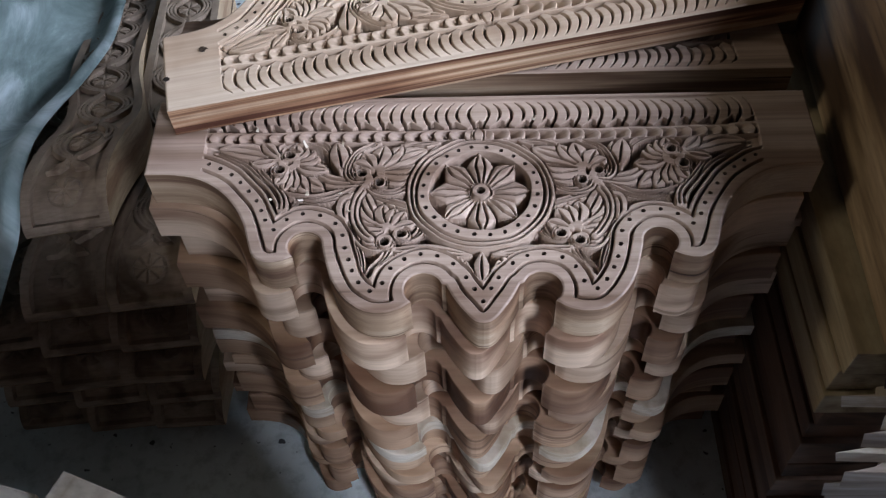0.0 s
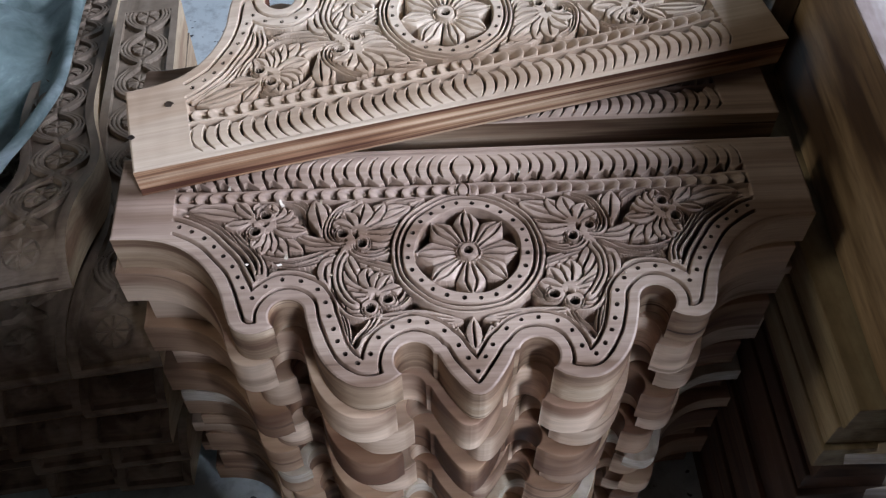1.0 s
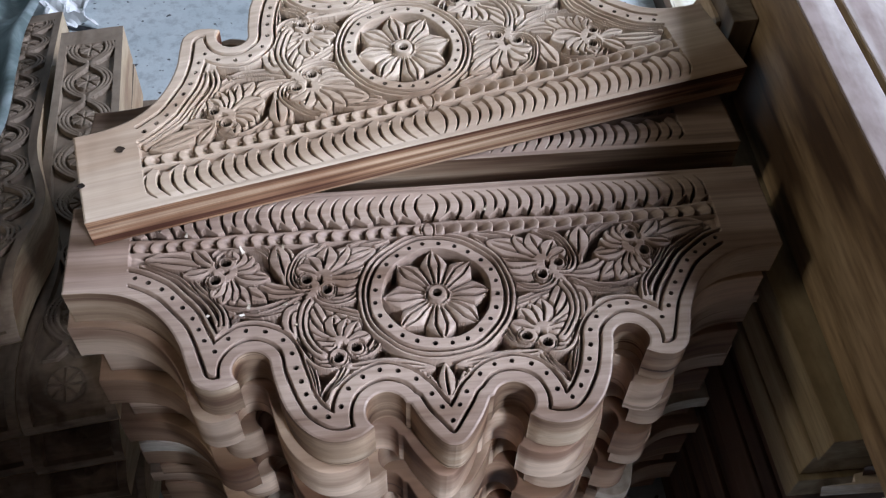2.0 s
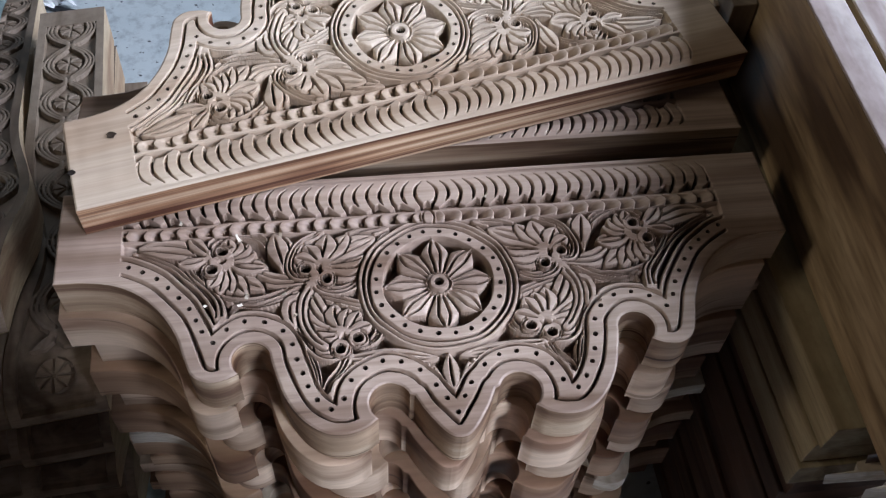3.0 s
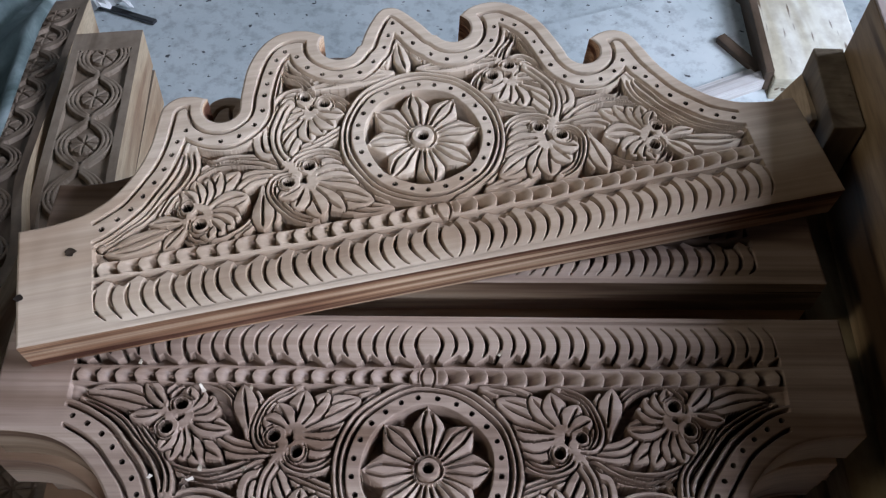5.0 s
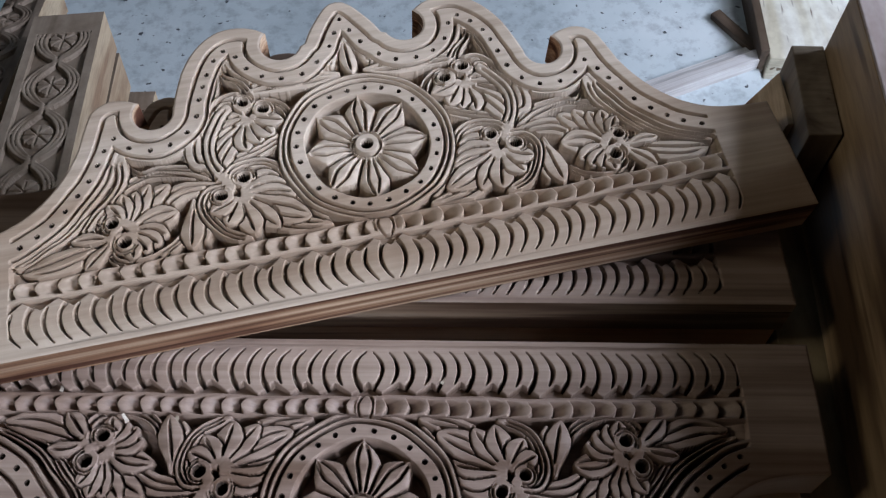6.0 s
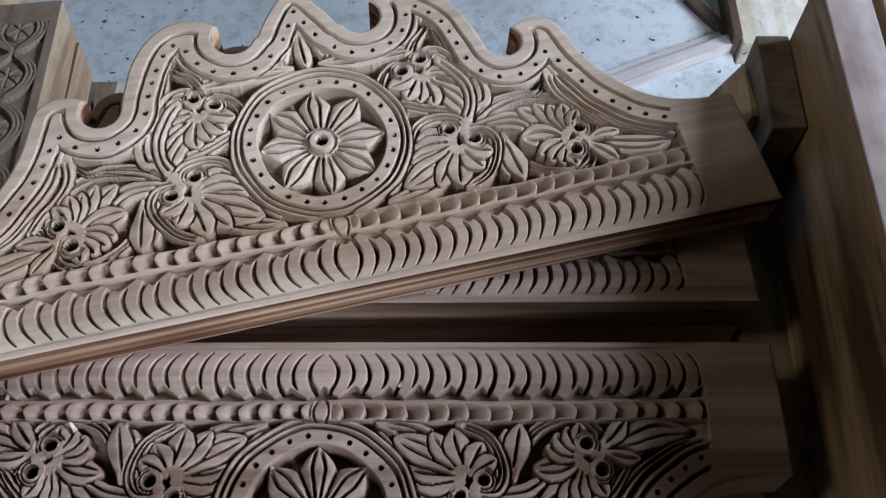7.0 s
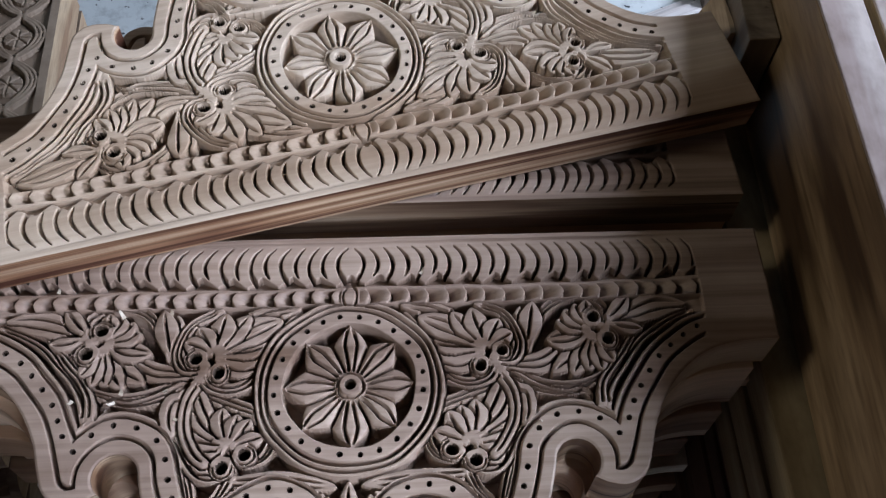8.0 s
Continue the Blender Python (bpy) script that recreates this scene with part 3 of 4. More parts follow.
def carved_panel(name, R, material, side_material, seed, m, label, thick=THICK, wide=1.0, every=1):
    """Top face cut up into its carved pieces, over a solid body."""
    cut = (slice(None, None, every), slice(None, None, every))
    DI, ID = DIST[cut], R.id[cut]
    keep_v = DI > -STEP * every * 0.75
    px, py = X[cut].copy(), Y[cut].copy()
    rim = np.abs(DI) <= STEP * every * 0.75
    px[rim], py[rim] = NEARX[cut][rim], NEARY[cut][rim]
    hz = np.where(rim, -0.9, R.h[cut])
    cell = keep_v[:-1, :-1] & keep_v[1:, :-1] & keep_v[:-1, 1:] & keep_v[1:, 1:]
    inside = (DI[:-1, :-1] > 0).astype(int) + (DI[1:, :-1] > 0) + (DI[:-1, 1:] > 0) + (DI[1:, 1:] > 0)
    cell &= inside > 0
    idc = ID[:-1, :-1]
    j, i = np.nonzero(cell)
    W = DI.shape[1]
    quads = np.stack([j * W + i, j * W + i + 1, (j + 1) * W + i + 1, (j + 1) * W + i], 1)
    ids = idc[j, i]
    fade = sstep(0, 12, DI)

    def placed(sign):
        wx, wy = px * sign, py
        a, b = seed * 1.7, seed * 2.9
        dx = 0.55 * (np.sin(wx / 17 + a + wy / 29) + np.sin(wx / 7.3 - wy / 11 + b)) * fade
        dy = 0.55 * (np.sin(wy / 15 + b - wx / 31) + np.sin(wy / 8.1 + wx / 9.7 + a)) * fade
        dz = 0.22 * (np.sin(wx / 5.3 + wy / 6.1 + a) * np.sin(wy / 4.7 - wx / 8.9 + b)) * fade + 0.3 * np.sin(wx / 60 + b) * fade
        return np.stack([(wx + dx) * wide, wy + dy, hz + dz], -1).reshape(-1, 3) / 1000

    right, left = placed(1), placed(-1)
    holder = new(name)
    holder.matrix_world = m
    tagged(holder, label, "headboard", "carved headboards")
    groups = [(pname, mirrored, [n]) for n, (pname, mirrored) in R.names.items()]
    if every > 1:
        whole = ("leaf", "stem", "scroll_end", "sunk_ground", "petal", "rosette_ring", "rosette_hub")
        groups = [g for g in groups if g[0] not in whole] + [("carved_field", False, [g[2][0] for g in groups if g[0] in whole])]
    crumbs = []
    for pname, mirrored, ns in groups:
        q = quads[np.isin(ids, ns)]
        if len(q) < 3:
            continue
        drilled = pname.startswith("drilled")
        # drilled faces take the dark colour that stands for shade
        mat, lab = (M_HOLE_SHADE, "drilled hole with its shade put into a dark colour") if drilled else (material, "")
        if pname in ("leaf", "stem", "scroll_end", "sunk_ground", "petal", "drilled_hole"):
            big, rest = patches(q)
            if not drilled:
                crumbs.append(rest)
            for piece in big:
                used, inv = np.unique(piece, return_inverse=True)
                f = inv.reshape(-1, 4)
                for verts, g in ((right, f), (left, f[:, ::-1])):
                    part(pname, quads_mesh(pname, verts[used], g, mat), holder, lab)
            continue
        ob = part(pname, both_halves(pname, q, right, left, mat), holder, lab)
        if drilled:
            tagged(ob, "rows of tiny drilled dots with shade painted in", "", "", "stuff")
    crumbs = np.vstack(crumbs) if crumbs else []
    if len(crumbs):
        tagged(part("carving_rest", both_halves("carving_rest", crumbs, right, left, material), holder), "small facets left between the leaves", "", "", "stuff")
    part("body", panel_body("body", side_material, thick, -0.9, wide), holder, "sawn sides of the panel")
    return holder


def filled(ring):
    """Triangles that fill a closed outline with its bays."""
    n = len(ring)
    r = delaunay_2d_cdt([Vector((x, y)) for x, y in ring], [], [list(range(n))], 1, 1e-5)
    return [(p.x, p.y) for p in r[0]], [tuple(f) for f in r[2]]


def panel_body(name, material, thick, top, wide=1.0, ease=1.0):
    """Sides and underside; top: the height at which the sides begin, or None for a closed plain panel."""
    n = len(FULL)
    tang = np.roll(FULL, -1, 0) - np.roll(FULL, 1, 0)
    nrm = np.stack([-tang[:, 1], tang[:, 0]], 1) / (np.linalg.norm(tang, axis=1)[:, None] + 1e-9)
    inset = FULL + nrm * ease
    levels = [(FULL, top)] if top is not None else [(inset, 0.0), (FULL + nrm * ease * 0.3, -ease * 0.3), (FULL, -ease)]
    levels += [(FULL, -thick * 0.5), (FULL, ease - thick), (inset, -thick)]
    verts, faces = [], []
    for ring, z in levels:
        verts += [(x * wide / 1000, y / 1000, z / 1000) for x, y in ring]
    for k in range(len(levels) - 1):
        for i in range(n):
            a, b = k * n + i, k * n + (i + 1) % n
            faces.append((a, a + n, b + n, b))
    capv, capf = filled(inset)
    for z in ([-thick] if top is not None else [-thick, 0.0]):
        base = len(verts)
        verts += [(x * wide / 1000, y / 1000, z / 1000) for x, y in capv]
        faces += [tuple(base + q for q in (f if z == 0 else f[::-1])) for f in capf]
    me = mesh_from(name, verts, faces, material)
    me.polygons.foreach_set("use_smooth", [len(p.vertices) == 4 for p in me.polygons])
    me.set_sharp_from_angle(angle=radians(40))
    return me


TOP = 0.54
relief_a = carve(1.0, 3)
relief_b = carve(1.02, 5)
carved_panel("carved_headboard", relief_a, M_CARVED, M_PANEL_SIDE, 1.3, pose(0, 0, TOP),
             "brown teak panel carved with leaves and a rosette, topping a stack")
panel_b = carved_panel("carved_headboard", relief_b, M_CARVED_PALE, M_PALE_SIDE, 4.1, pose(-0.007, 0.2646, TOP + 0.0486, 0, 0, 193.6) @ pose(0, 0, 0, -6, 0, 0),
                       "pale teak panel with carved leaves, laid askew over two stacks", 36.0, 1.015)


def knot(x, y, r, seed):
    """A small dark knot, sunk a little, in the plain end of the pale headboard."""
    rnd = random.Random(seed)
    ring = [(x + r * math.cos(a) * rnd.uniform(0.7, 1.3), y + 0.8 * r * math.sin(a) * rnd.uniform(0.7, 1.3)) for a in np.linspace(0, 2 * np.pi, 11)[:-1]]
    verts = [(a / 1000, b / 1000, 0.0009) for a, b in ring] + [(x / 1000, y / 1000, 0.0004)]
    part("knot", mesh_from("knot", verts, [(k, (k + 1) % 10, 10) for k in range(10)], M_KNOT), panel_b, "dark little knot")


M_KNOT = wood("dark_knot", (0.045, 0.03, 0.02), (0.03, 0.02, 0.014), (0.015, 0.01, 0.008), (60, 60, 60))
knot(280.5, 52.5, 4.2, 1)
knot(318.0, 83.2, 3.4, 2)
carved_panel("carved_headboard", relief_a, M_CARVED, M_PANEL_SIDE, 2.2, pose(-0.001, 0.276, TOP - 0.001, 0, 0, 180.3),
             "brown carved teak panel half hidden beneath a pale one", every=2)

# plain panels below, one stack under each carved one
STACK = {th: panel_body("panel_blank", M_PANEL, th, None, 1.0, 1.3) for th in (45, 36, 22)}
PALE_BLANK = panel_body("panel_blank", M_OFFCUT, 20, None, 1.0, 1.2)


def stack(seed, x, y, turn, layers):
    rnd = random.Random(seed)
    z = TOP - THICK / 1000 - 0.0005
    for th, dx, dy in layers:
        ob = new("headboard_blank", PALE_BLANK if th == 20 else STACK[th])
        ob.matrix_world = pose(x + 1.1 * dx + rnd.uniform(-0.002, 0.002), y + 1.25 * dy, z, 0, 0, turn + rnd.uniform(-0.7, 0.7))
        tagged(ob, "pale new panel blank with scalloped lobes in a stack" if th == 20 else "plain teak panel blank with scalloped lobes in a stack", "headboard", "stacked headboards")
        z -= th / 1000 + 0.0007


LAYERS = [(45, -0.006, -0.004), (45, 0.005, 0.004), (45, -0.004, -0.003), (45, 0.007, 0.007), (45, -0.008, 0.003), (20, 0.002, -0.002), (45, -0.003, 0.008),
          (22, 0.006, 0.001), (22, -0.009, 0.009), (45, 0.003, 0.004), (22, -0.010, 0.010), (45, 0.005, 0.006), (36, -0.006, 0.010)]
stack(11, 0.0, 0.0, 0.0, LAYERS)
stack(12, 0.003, 0.276, 180.0, [(th if th != 20 else 22, dx * 0.6, abs(dy)) for th, dx, dy in LAYERS])


# ---- carved legs lying in a pile ----
LEG_W = 0.092


def leg_profile(length):
    top = catmull([(0.0, -0.052), (-0.001, -0.043), (0.006, -0.027), (0.026, -0.010), (0.06, 0.001), (0.12, 0.004), (0.20, 0.0), (length * 0.6, 0.0), (length, 0.0)], 26)
    top = np.array(top)
    seg = np.concatenate([[0], np.cumsum(np.linalg.norm(np.diff(top, axis=0), axis=1))])
    s = np.arange(0, seg[-1], 0.0012)
    return s, np.stack([np.interp(s, seg, top[:, 0]), np.interp(s, seg, top[:, 1])], 1)


def leg_bend(y):
    return 0.024 * np.exp(-((y - 0.19) / 0.11) ** 2)


def carved_leg(length, fine=1):
    """The carved face, a chain of rosettes in crossing strands, and the sawn body of one leg."""
    s, prof = leg_profile(length)
    s, prof = s[::fine], prof[::fine]
    v = np.linspace(-LEG_W / 2, LEG_W / 2, 78 // fine)
    S, V = np.meshgrid(s, v, indexing="ij")
    L = s[-1] * 1000
    u, w = L - S * 1000, V * 1000
    h = np.zeros(S.shape)
    first = 55.0
    period = (L - 50 - first) / round((L - 50 - first) / 91)
    ph = (u - first) / period
    field = (np.abs(w) < 35) & (u > 42) & (u < L - 12)
    h[field] = -6.5
    # strands that swing out round each flower and meet between two
    swing = 33.0 * np.abs(np.cos(np.pi * ph)) ** 0.75
    slope = np.sqrt(1 + (33 * np.pi / period * np.sin(np.pi * ph)) ** 2)
    for off in (0.0, -5.2, -10.4):
        d = np.abs(np.abs(w) - np.maximum(swing + off, 1.5 - off * 0.25)) / slope ** 0.6
        m = field & (d < 2.3) & (np.abs(w) < 35) & (u < L - 78)
        h[m] = np.maximum(h[m], (-0.2 - 1.4 * (d / 2.3) ** 2)[m])
    k = np.round(ph)
    fx, fy = u - (first + k * period), w
    r, a = np.hypot(fx / 1.02, fy / 0.95), np.arctan2(fy, fx)
    pet = np.abs(np.sin(a * 4 + 0.3))
    m = field & (r < 19.5)
    hf = -0.7 - 1.4 * (r / 19) - 3.4 * np.exp(-(pet * np.maximum(r, 3) / 4 / 0.9) ** 2)
    hf = np.where(r < 2.6, -5.5, hf)
    hf = np.where(r > 18.0, -4.6, hf)
    h[m] = hf[m]
    tang = np.gradient(prof, axis=0)
    nrm = np.stack([-tang[:, 1], tang[:, 0]], 1)
    nrm /= np.linalg.norm(nrm, axis=1)[:, None] + 1e-9
    P = np.zeros((*S.shape, 3))
    P[..., 0] = V + leg_bend(prof[:, 0])[:, None]
    P[..., 1] = prof[:, 0][:, None] + nrm[:, 0][:, None] * h / 1000
    P[..., 2] = prof[:, 1][:, None] + nrm[:, 1][:, None] * h / 1000
    n, mm = S.shape
    i, j = np.meshgrid(np.arange(n - 1), np.arange(mm - 1), indexing="ij")
    i, j = i.ravel(), j.ravel()
    quads = np.stack([i * mm + j, i * mm + j + 1, (i + 1) * mm + j + 1, (i + 1) * mm + j], 1)
    face = quads_mesh("carved_face", P.reshape(-1, 3), quads, M_LEG)
    st = np.vstack([prof[::12 // fine], prof[-1:]])
    verts, faces = [], []
    for y, z in st:
        low = min(-0.053 - 0.008 * sstep(0.0, 0.3, y), z - 0.0005)
        for x in (-LEG_W / 2, LEG_W / 2):
            verts += [(x + leg_bend(y), y, z), (x + leg_bend(y), y, low)]
    nn = len(st)
    for q in range(nn - 1):
        b, e = q * 4, q * 4 + 4
        faces += [(b, b + 1, e + 1, e), (b + 2, e + 2, e + 3, b + 3), (b + 1, b + 3, e + 3, e + 1)]
    b = (nn - 1) * 4
    faces.append((b, b + 1, b + 3, b + 2))
    return face, mesh_from("body", verts, faces, M_LEG_SIDE)


LONG_LEG, SHORT_LEG, PLAIN_LEG = carved_leg(0.935), carved_leg(0.73), carved_leg(0.72, 2)


def leg(near, far, meshes, label="curved teak furniture leg carved with rosettes, in a pile"):
    """near and far: the middle of the top face at both ends."""
    ob = new("furniture_leg")
    along = (Vector(far) - Vector(near)).normalized()
    side = along.cross(Vector((0, 0, 1))).normalized()
    m = Matrix((side, along, side.cross(along))).transposed().to_4x4()
    m.translation = near
    ob.matrix_world = m
    tagged(ob, label, "furniture leg", "carved legs in a pile")
    part("carved_face", meshes[0], ob, "carved face with a chain of rosettes")
    part("body", meshes[1], ob, "sawn sides of the leg")
    return ob


leg((-0.447, 0.084, 0.453), (-0.612, 0.957, 0.142), LONG_LEG, "long curved teak leg with rosettes, topping the pile")
leg((-0.3645, 0.026, 0.380), (-0.452, 0.735, 0.268), SHORT_LEG, "curved teak leg with rosettes and a plain square end")
for near_x, near_y, near_z, far_x, far_y, far_z in (
        (-0.379, 0.024, 0.294, -0.450, 0.72, 0.200), (-0.388, 0.016, 0.229, -0.417, 0.72, 0.130), (-0.382, 0.022, 0.163, -0.45, 0.73, 0.075),
        (-0.392, 0.016, 0.098, -0.43, 0.73, 0.062),
        (-0.458, 0.018, 0.379, -0.560, 0.74, 0.210), (-0.472, 0.022, 0.294, -0.56, 0.73, 0.145), (-0.478, 0.010, 0.229, -0.56, 0.73, 0.085),
        (-0.478, 0.020, 0.163, -0.56, 0.73, 0.070), (-0.480, 0.014, 0.098, -0.56, 0.73, 0.062),
        (-0.566, 0.026, 0.296, -0.67, 0.75, 0.12), (-0.571, 0.016, 0.230, -0.67, 0.75, 0.085), (-0.568, 0.022, 0.164, -0.66, 0.75, 0.070),
        (-0.574, 0.018, 0.098, -0.66, 0.75, 0.062)):
    leg((near_x, near_y, near_z), (far_x, far_y, far_z), PLAIN_LEG)


# ---- a polythene sheet thrown over the pile ----
def polythene():
    edge = np.array(catmull([(-0.65, 1.16, 0.10), (-0.609, 1.003, 0.139), (-0.585, 0.822, 0.20), (-0.55, 0.655, 0.258), (-0.52, 0.52, 0.303), (-0.507, 0.438, 0.331), (-0.504, 0.331, 0.367),
                             (-0.508, 0.25, 0.394), (-0.500, 0.17, 0.424), (-0.482, 0.085, 0.444), (-0.470, 0.030, 0.436), (-0.494, 0.018, 0.392), (-0.529, 0.008, 0.331), (-0.558, 0.0, 0.283)], 12))
    rows = []
    for k in range(40):
        s = 0.7 * (k / 39) ** 1.4
        row = []
        for x, y, z in edge:
            lift = (0.016 * math.exp(-((s - 0.012) / 0.014) ** 2) - 0.026 * math.exp(-((s - 0.075) / 0.045) ** 2)
                    + 0.15 * min(1.0, max(0.0, (s - 0.07) / 0.2)) ** 1.5 * (0.6 + 0.5 * math.exp(-((y - 0.35) / 0.35) ** 2)))
            fold = (0.034 * math.sin(s * 24 + y * 9) + 0.018 * math.sin(s * 43 - y * 17 + 1.3) + 0.006 * math.sin(s * 90 + y * 31)) * min(1.0, s / 0.14)
            drop = 0.25 * max(0.0, s - 0.45) ** 1.5
            row.append((x - s * (0.98 - 0.1 * y), y + 0.02 * math.sin(s * 13), max(0.02, z + 0.004 + lift + fold - drop)))
        rows.append(row)
    n = len(edge)
    verts = [v for row in rows for v in row]
    faces = [(a * n + b, a * n + b + 1, (a + 1) * n + b + 1, (a + 1) * n + b) for a in range(39) for b in range(n - 1)]
    ob = new("polythene_sheet", mesh_from("polythene_sheet", verts, faces, M_SHEET, True))
    solid = ob.modifiers.new("thickness", "SOLIDIFY")
    solid.thickness = 0.0012
    tagged(ob, "cloudy pale green polythene sheet thrown over carved legs", "plastic sheet")


polythene()


# ---- planks at the side ----
def edge_plank(x, y, z, w, d, h, turn, face, top, label):
    """A plank on edge: the broad faces, and the sawn upper edge as a part of its own."""
    ob = new("plank")
    ob.matrix_world = pose(x, y, z, 0, 0, turn)
    tagged(ob, label, "plank", "planks on edge")
    for name, zz, hh, mat, lab in (("face", 0.0, h - 0.003, face, ""), ("sawn_edge", h - 0.003, 0.003, top, "pale sawn upper edge")):
        bm = bar_bm(w - (0.0006 if zz else 0), d, hh, 0.0012)
        me = bpy.data.meshes.new(name)
        bm.transform(Matrix.Translation((0, 0, zz)))
        bm.to_mesh(me)
        bm.free()
        me.materials.append(mat)
        part(name, me, ob, lab)


edge_plank(0.3665, 0.018, 0.4815, 0.035, 0.70, 0.1725, -2.47, M_PLANK, M_PLANK_TOP, "dark teak plank on edge beside the stack")
edge_plank(0.4145, 0.012, 0.4815, 0.042, 0.72, 0.170, -2.47, M_SLAT, M_PLANK_TOP, "pale sapwood plank on edge")
board("post", (0.026, 0.095, 0.588), pose(0.3485, 0.324, 0, 0, 0, -2.5), M_POST, "short weathered teak post standing upright against a plank", "post", "", 0.0015)


def curved_slip():
    """A thin upright slip of wood with a bowed edge."""
    verts, faces = [], []
    n = 14
    for k in range(n + 1):
        zz = 0.565 * k / n
        bow = 0.012 * math.sin(math.pi * min(1.0, max(0.0, (zz - 0.40) / 0.165))) - 0.010 * sstep(0.53, 0.565, zz)
        for xx, yy in ((-0.005 - bow * 0.4, -0.03), (0.005, -0.03), (0.005, 0.026), (-0.005 - bow, 0.026)):
            verts.append((xx, yy, zz))
    for k in range(n):
        for j in range(4):
            faces.append((k * 4 + j, k * 4 + (j + 1) % 4, k * 4 + 4 + (j + 1) % 4, k * 4 + 4 + j))
    faces += [(3, 2, 1, 0), tuple(n * 4 + j for j in range(4))]
    ob = new("wooden_slip", mesh_from("wooden_slip", verts, faces, M_LEG_SIDE))
    ob.matrix_world = pose(0.3295, 0.338, 0, 0, 0, 3)
    tagged(ob, "thin pale wooden slip with a bowed edge, standing upright", "slip")


curved_slip()
# flat boards piled under the plank
z = 0.0
for i in range(15):
    th = 0.0368 if i > 11 else 0.0302
    board("board", (0.16, 0.425 + 0.006 * math.sin(i * 2.3), th), pose((0.3965 if i > 11 else 0.401) + 0.003 * math.sin(i * 1.9), 0.0755, z, 0, 0, 0.3 * math.sin(i * 3.1)), M_SLAT if i > 11 else M_REDBOARD,
          "sapwood board lying flat under a plank" if i > 11 else "reddish-brown teak board lying flat in a pile", "board", "boards under the plank", 0.0015, 0.0008, i)
    z += th + 0.0004


def offcut(i, x, y, z, w, d, th, material, label):
    """A short board with a slanting, splintered end; its sharp near corner is at x, y."""
    rnd = random.Random(40 + i)
    d += 0.020
    bm = bmesh.new()
    ring = [(0.0, 0.0), (w, -0.004)]
    ring += [(w, d)]
    n = 4
    for k in range(n):
        f = 1 - (k + 0.5) / n
        ring.append((0.012 + 0.05 * f + 0.012 * (k % 2) + rnd.uniform(0, 0.008), d * f + rnd.uniform(-0.003, 0.003)))
    lo = [bm.verts.new((px + 0.006 * (px < w * 0.5), py, 0)) for px, py in ring]
    hi = [bm.verts.new((px, py, th)) for px, py in ring]
    bm.faces.new(lo[::-1])
    bm.faces.new(hi)
    for k in range(len(ring)):
        bm.faces.new((lo[k], lo[(k + 1) % len(ring)], hi[(k + 1) % len(ring)], hi[k]))
    bmesh.ops.bevel(bm, geom=[e for e in bm.edges], offset=0.0008, segments=1, affect="EDGES")
    me = bpy.data.meshes.new("offcut")
    bm.to_mesh(me)
    bm.free()
    me.materials.append(material)
    ob = new("offcut", me)
    ob.matrix_world = pose(x, y, z, 0, 0, 2.0 * math.sin(i * 2.7))
    tagged(ob, label, "offcut", "pile of offcuts")


z = 0.0
for i in range(10):
    th = (0.0332, 0.0382, 0.0312, 0.0352)[i % 4]
    offcut(i, 0.333 + 0.006 * math.sin(i * 2.1), -0.188 + 0.004 * math.cos(i * 1.7), z, 0.26, 0.006 + 0.002 * (i % 3), th, M_OFFCUT_GREY, "grey-brown short board with a splintered end, in a pile")
    z += th + 0.0008
offcut(20, 0.321, -0.182, z, 0.27, 0.010, 0.020, M_OFFCUT, "pale short board with a splintered end, in a pile")
z += 0.0208
offcut(21, 0.338, -0.178, z, 0.10, 0.008, 0.030, M_OFFCUT_GREY, "grey-brown block between two pale boards")
offcut(22, 0.346, -0.176, z + 0.0306, 0.10, 0.006, 0.030, M_OFFCUT, "pale block between two pale boards")
z += 0.0614
offcut(23, 0.304, -0.168, z, 0.30, 0.0, 0.021, M_OFFCUT, "pale short board with a splintered end, topping a pile")
offcut(24, 0.335, -0.163, z + 0.0216, 0.26, 0.0, 0.020, M_REDBOARD, "reddish short board with a splintered end, topping a pile")

# sawn boards piled low at the near corner
z = 0.0
for i in range(7):
    board("offcut", (0.34, 0.17, 0.034), pose(-0.40 + 0.006 * math.sin(i * 2), -0.29 + 0.004 * math.cos(i * 3), z, 0, 0, -20 + i % 2), M_OFFCUT, "pale sawn short board in a low pile", "offcut", "low pile of boards", 0.002, 0.001, i)
    z += 0.0348
board("offcut", (0.30, 0.15, 0.026), pose(-0.444 + 0.15 * 0.927 - 0.075 * 0.375, -0.147 - 0.15 * 0.375 - 0.075 * 0.927, z, 0, 0, -22), M_OFFCUT, "pale sawn short board topping a low pile", "offcut", "low pile of boards", 0.002, 0.001, 31)
board("offcut", (0.34, 0.15, 0.245), pose(-0.477 - 0.17 * 0.966 - 0.075 * 0.257, -0.162 + 0.17 * 0.257 - 0.075 * 0.966, 0, 0, 0, -15), M_OFFCUT, "pale sawn thick block beside a low pile", "offcut", "low pile of boards", 0.002, 0.001, 32)

# unseen tall pile, added to keep south light off the right side
z = 0.0
for i in range(23):
    board("board", (0.225, 0.33, 0.050), pose(0.64 + 0.004 * math.sin(i * 2), -0.635 + 0.006 * math.cos(i * 3), z, 0, 0, -1 + i % 3), M_REDBOARD, "dark sawn teak board in an added tall pile that blocks light", "board", "tall pile of boards", 0.002, 0.001, i)
    z += 0.0504


# unseen broad pile, added to shade the left lobes, legs and floor
z = 0.0
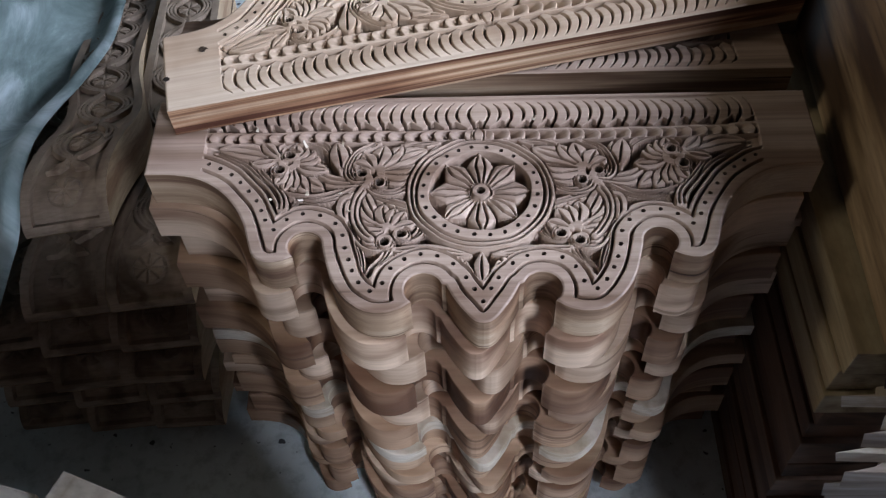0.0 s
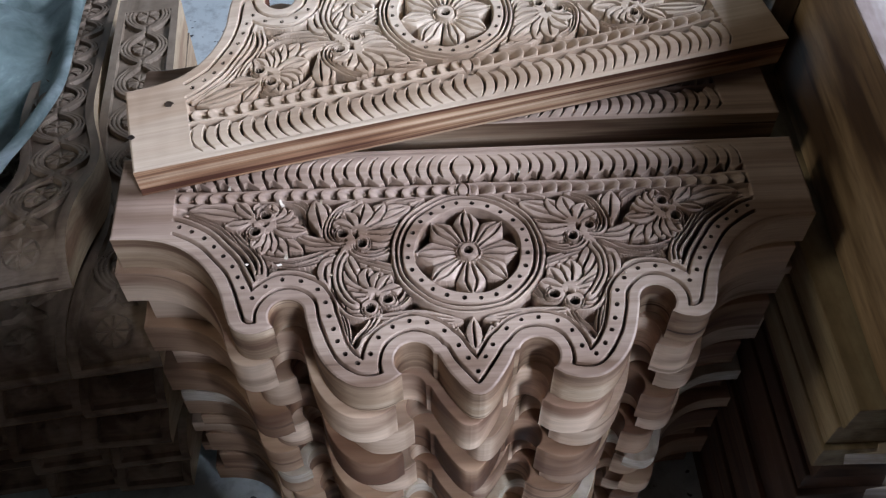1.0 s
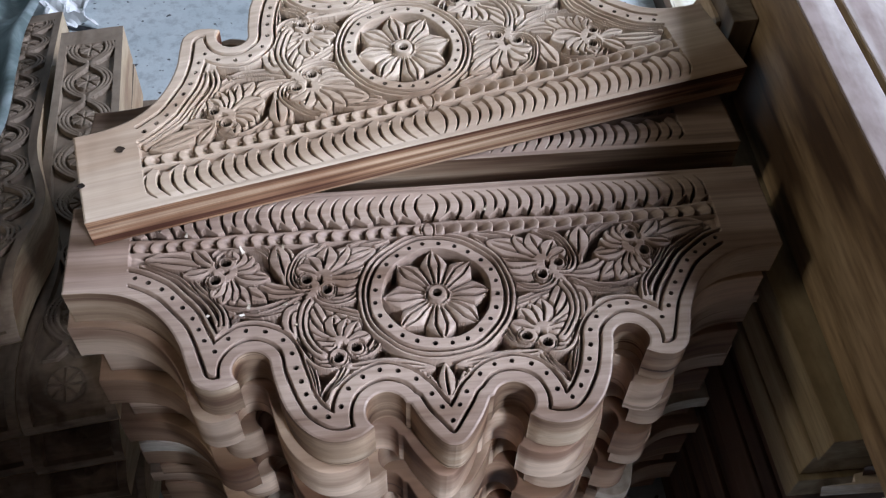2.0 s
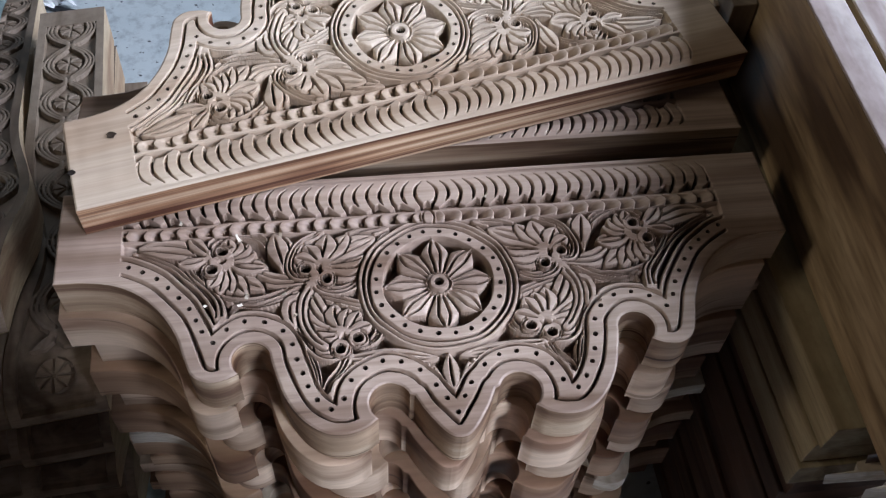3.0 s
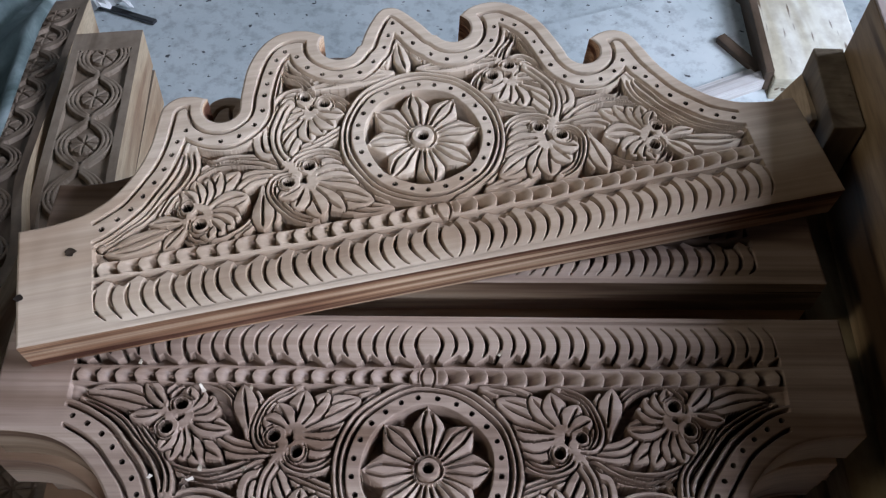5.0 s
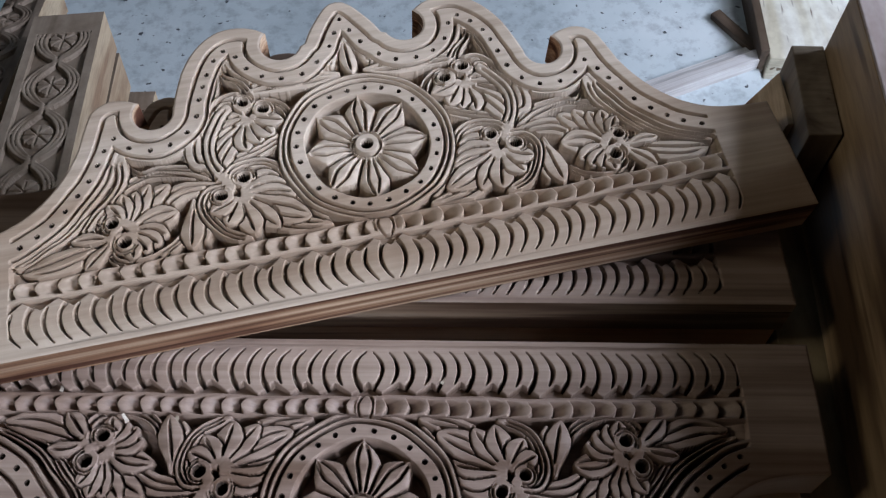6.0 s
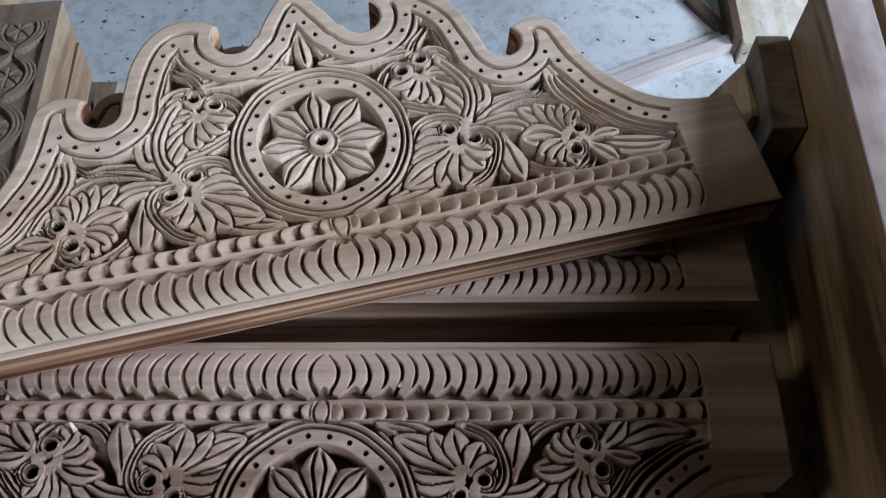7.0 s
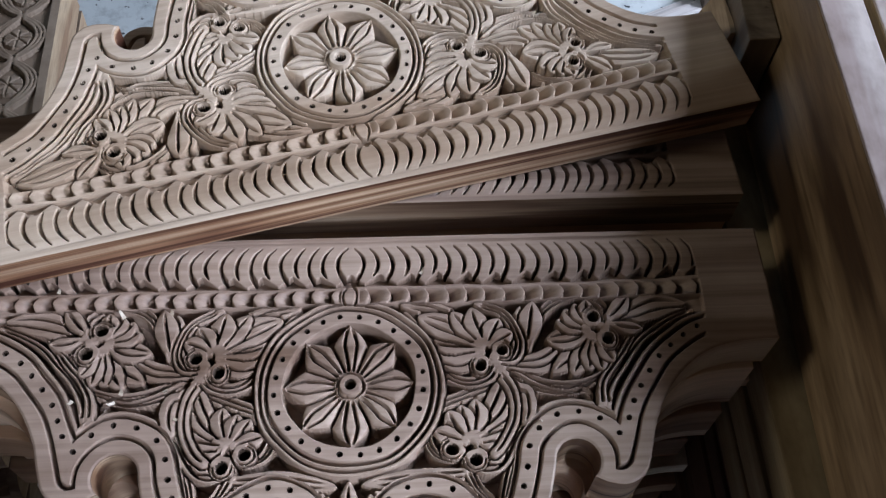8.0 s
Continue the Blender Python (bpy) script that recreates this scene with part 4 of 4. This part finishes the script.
for i in range(17):
    board("board", (0.42, 0.33, 0.050), pose(-0.125 + 0.004 * math.sin(i * 2), -0.66 + 0.006 * math.cos(i * 3), z, 0, 0, -0.6 + 0.6 * (i % 3)), M_REDBOARD, "dark sawn teak board in an added broad pile that blocks light", "board", "broad pile of boards", 0.002, 0.001, i)
    z += 0.0504


# unseen low pile, added to keep south light off the floor
z = 0.0
for i in range(6):
    board("board", (0.30, 0.30, 0.050), pose(0.272 + 0.003 * math.sin(i * 2), -0.66 + 0.004 * math.cos(i * 3), z, 0, 0, -0.4 + 0.4 * (i % 3)), M_REDBOARD, "dark sawn teak board in an added low pile that blocks light", "board", "low dark pile of boards", 0.002, 0.001, i)
    z += 0.0504


# unseen pile, added to shade the floor and legs at the left
z = 0.0
for i in range(14):
    board("board", (0.20, 0.62, 0.050), pose(-1.05 + 0.004 * math.sin(i * 2), -0.44 + 0.003 * math.cos(i * 3), z, 0, 0, 0.5 * (i % 3 - 1)), M_REDBOARD, "dark sawn teak board in an added pile by the sheet that blocks light", "board", "pile of boards by the sheet", 0.002, 0.001, i)
    z += 0.0504


def shaving(i, x, y):
    """A curled chip left by the chisel."""
    rnd = random.Random(70 + i)
    long, wide = rnd.uniform(0.004, 0.0075), rnd.uniform(0.001, 0.002)
    verts = []
    for k in range(5):
        a = k / 4 * rnd.uniform(1.2, 1.9)
        for side in (-1, 1):
            for up in (0, 0.0005):
                verts.append((long * math.sin(a) * 0.7, side * wide * (1 - 0.12 * k), long * (1 - math.cos(a)) * 0.6 + up))
    faces = []
    for k in range(4):
        b, e = 4 * k, 4 * k + 4
        faces += [(b + 1, b + 3, e + 3, e + 1), (b, e, e + 2, b + 2), (b, b + 1, e + 1, e), (b + 2, e + 2, e + 3, b + 3)]
    faces += [(0, 2, 3, 1), (16, 17, 19, 18)]
    ob = new("wood_shaving", mesh_from("wood_shaving", verts, faces, M_OFFCUT))
    ob.matrix_world = pose(x, y, TOP - 0.0012, 0, 0, rnd.uniform(0, 360))
    tagged(ob, "tiny pale curled wood shaving lying on the carving", "shaving", "wood shavings")


for i, (x, y) in enumerate(((-0.161, -0.008), (-0.158, -0.003), (-0.118, -0.021), (-0.130, 0.058), (-0.163, 0.057), (-0.190, -0.006), (-0.128, 0.0), (0.134, -0.030), (0.052, 0.088), (-0.214, 0.079))):
    shaving(i, x, y)


# ---- floor behind the stacks ----
board("pale_board", (0.16, 0.9, 0.05), pose(0.672, 1.335, 0, 0, 0, -1.5), M_BEAM, "pale cracked sapwood board lying on the floor", "board", "", 0.003)


# dark strip added where the pale board's west side lies in shade
board("bar", (0.014, 0.88, 0.058), pose(0.5835, 1.335, 0, 0, 0, -1.5), M_DARKSTICK, "dark strip standing for the shaded side of a pale board", "bar", "", 0.002)


def moulded_strip():
    """A length of stepped moulding."""
    prof = [(0, 0), (0.058, 0), (0.058, 0.012), (0.046, 0.014), (0.044, 0.024), (0.026, 0.026), (0.024, 0.036), (0.0, 0.038)]
    verts = [(x, y, z) for x in (-0.2, 0.16) for y, z in prof]
    n = len(prof)
    faces = [(k, (k + 1) % n, n + (k + 1) % n, n + k) for k in range(n)] + [tuple(range(n))[::-1], tuple(range(n, 2 * n))]
    ob = new("moulding", mesh_from("moulding", verts, faces, M_WHITEWOOD))
    b = ob.modifiers.new("edges", "BEVEL")
    b.width, b.segments = 0.001, 2
    ob.matrix_world = pose(0.456, 0.868 + 0.01, 0.0, 0, 0, 24.5) @ pose(0, -0.03, 0)
    tagged(ob, "pale stepped wooden moulding lying on the floor", "moulding")


moulded_strip()


def thin_panel():
    """A thin pale sheet with a rounded corner."""
    ring = [(0.02, 0.80), (0.57, 0.80), (0.575, 0.98)] + [tuple(p) for p in arc(0.545, 1.10, 0.032, 0, 100, 8)] + [(0.40, 1.125), (0.10, 1.015), (0.02, 0.98)]
    n = len(ring)
    verts = [(x, y, z) for z in (0.001, 0.016) for x, y in ring]
    faces = [tuple(range(n))[::-1], tuple(range(n, 2 * n))] + [(k, (k + 1) % n, n + (k + 1) % n, n + k) for k in range(n)]
    tagged(new("thin_sheet", mesh_from("thin_sheet", verts, faces, M_SHEETWOOD)), "thin grey-white board lying flat on the floor", "board")


thin_panel()
board("stick", (0.020, 0.10, 0.012), pose(0.542, 0.975, 0.0164, 0, 0, 33), M_DARKSTICK, "short dark stick of wood on a thin board", "stick", "", 0.002)
# a tool and a scrap of plastic on the floor
board("chisel", (0.13, 0.012, 0.006), pose(-0.572, 1.085, 0.001, 0, 0, -22), M_STEEL, "dark steel tool blade lying on the floor", "tool", "", 0.0015)


def scrap():
    bm = bmesh.new()
    bmesh.ops.create_grid(bm, x_segments=14, y_segments=12, size=0.5)
    for v in bm.verts:
        x, y = v.co.x, v.co.y
        v.co = Vector((x * 0.085 + 0.01 * math.sin(y * 9), y * 0.10 + 0.008 * math.sin(x * 11), 0.012 + 0.010 * math.sin(x * 14 + y * 5) + 0.006 * math.cos(y * 17)))
    me = bpy.data.meshes.new("plastic_scrap")
    bm.to_mesh(me)
    bm.free()
    me.materials.append(M_WHITE)
    ob = new("plastic_scrap", me)
    ob.modifiers.new("thickness", "SOLIDIFY").thickness = 0.001
    ob.matrix_world = pose(-0.625, 1.135, 0.006, 0, 0, 20)
    tagged(ob, "crumpled scrap of white plastic on the floor", "plastic scrap")


scrap()
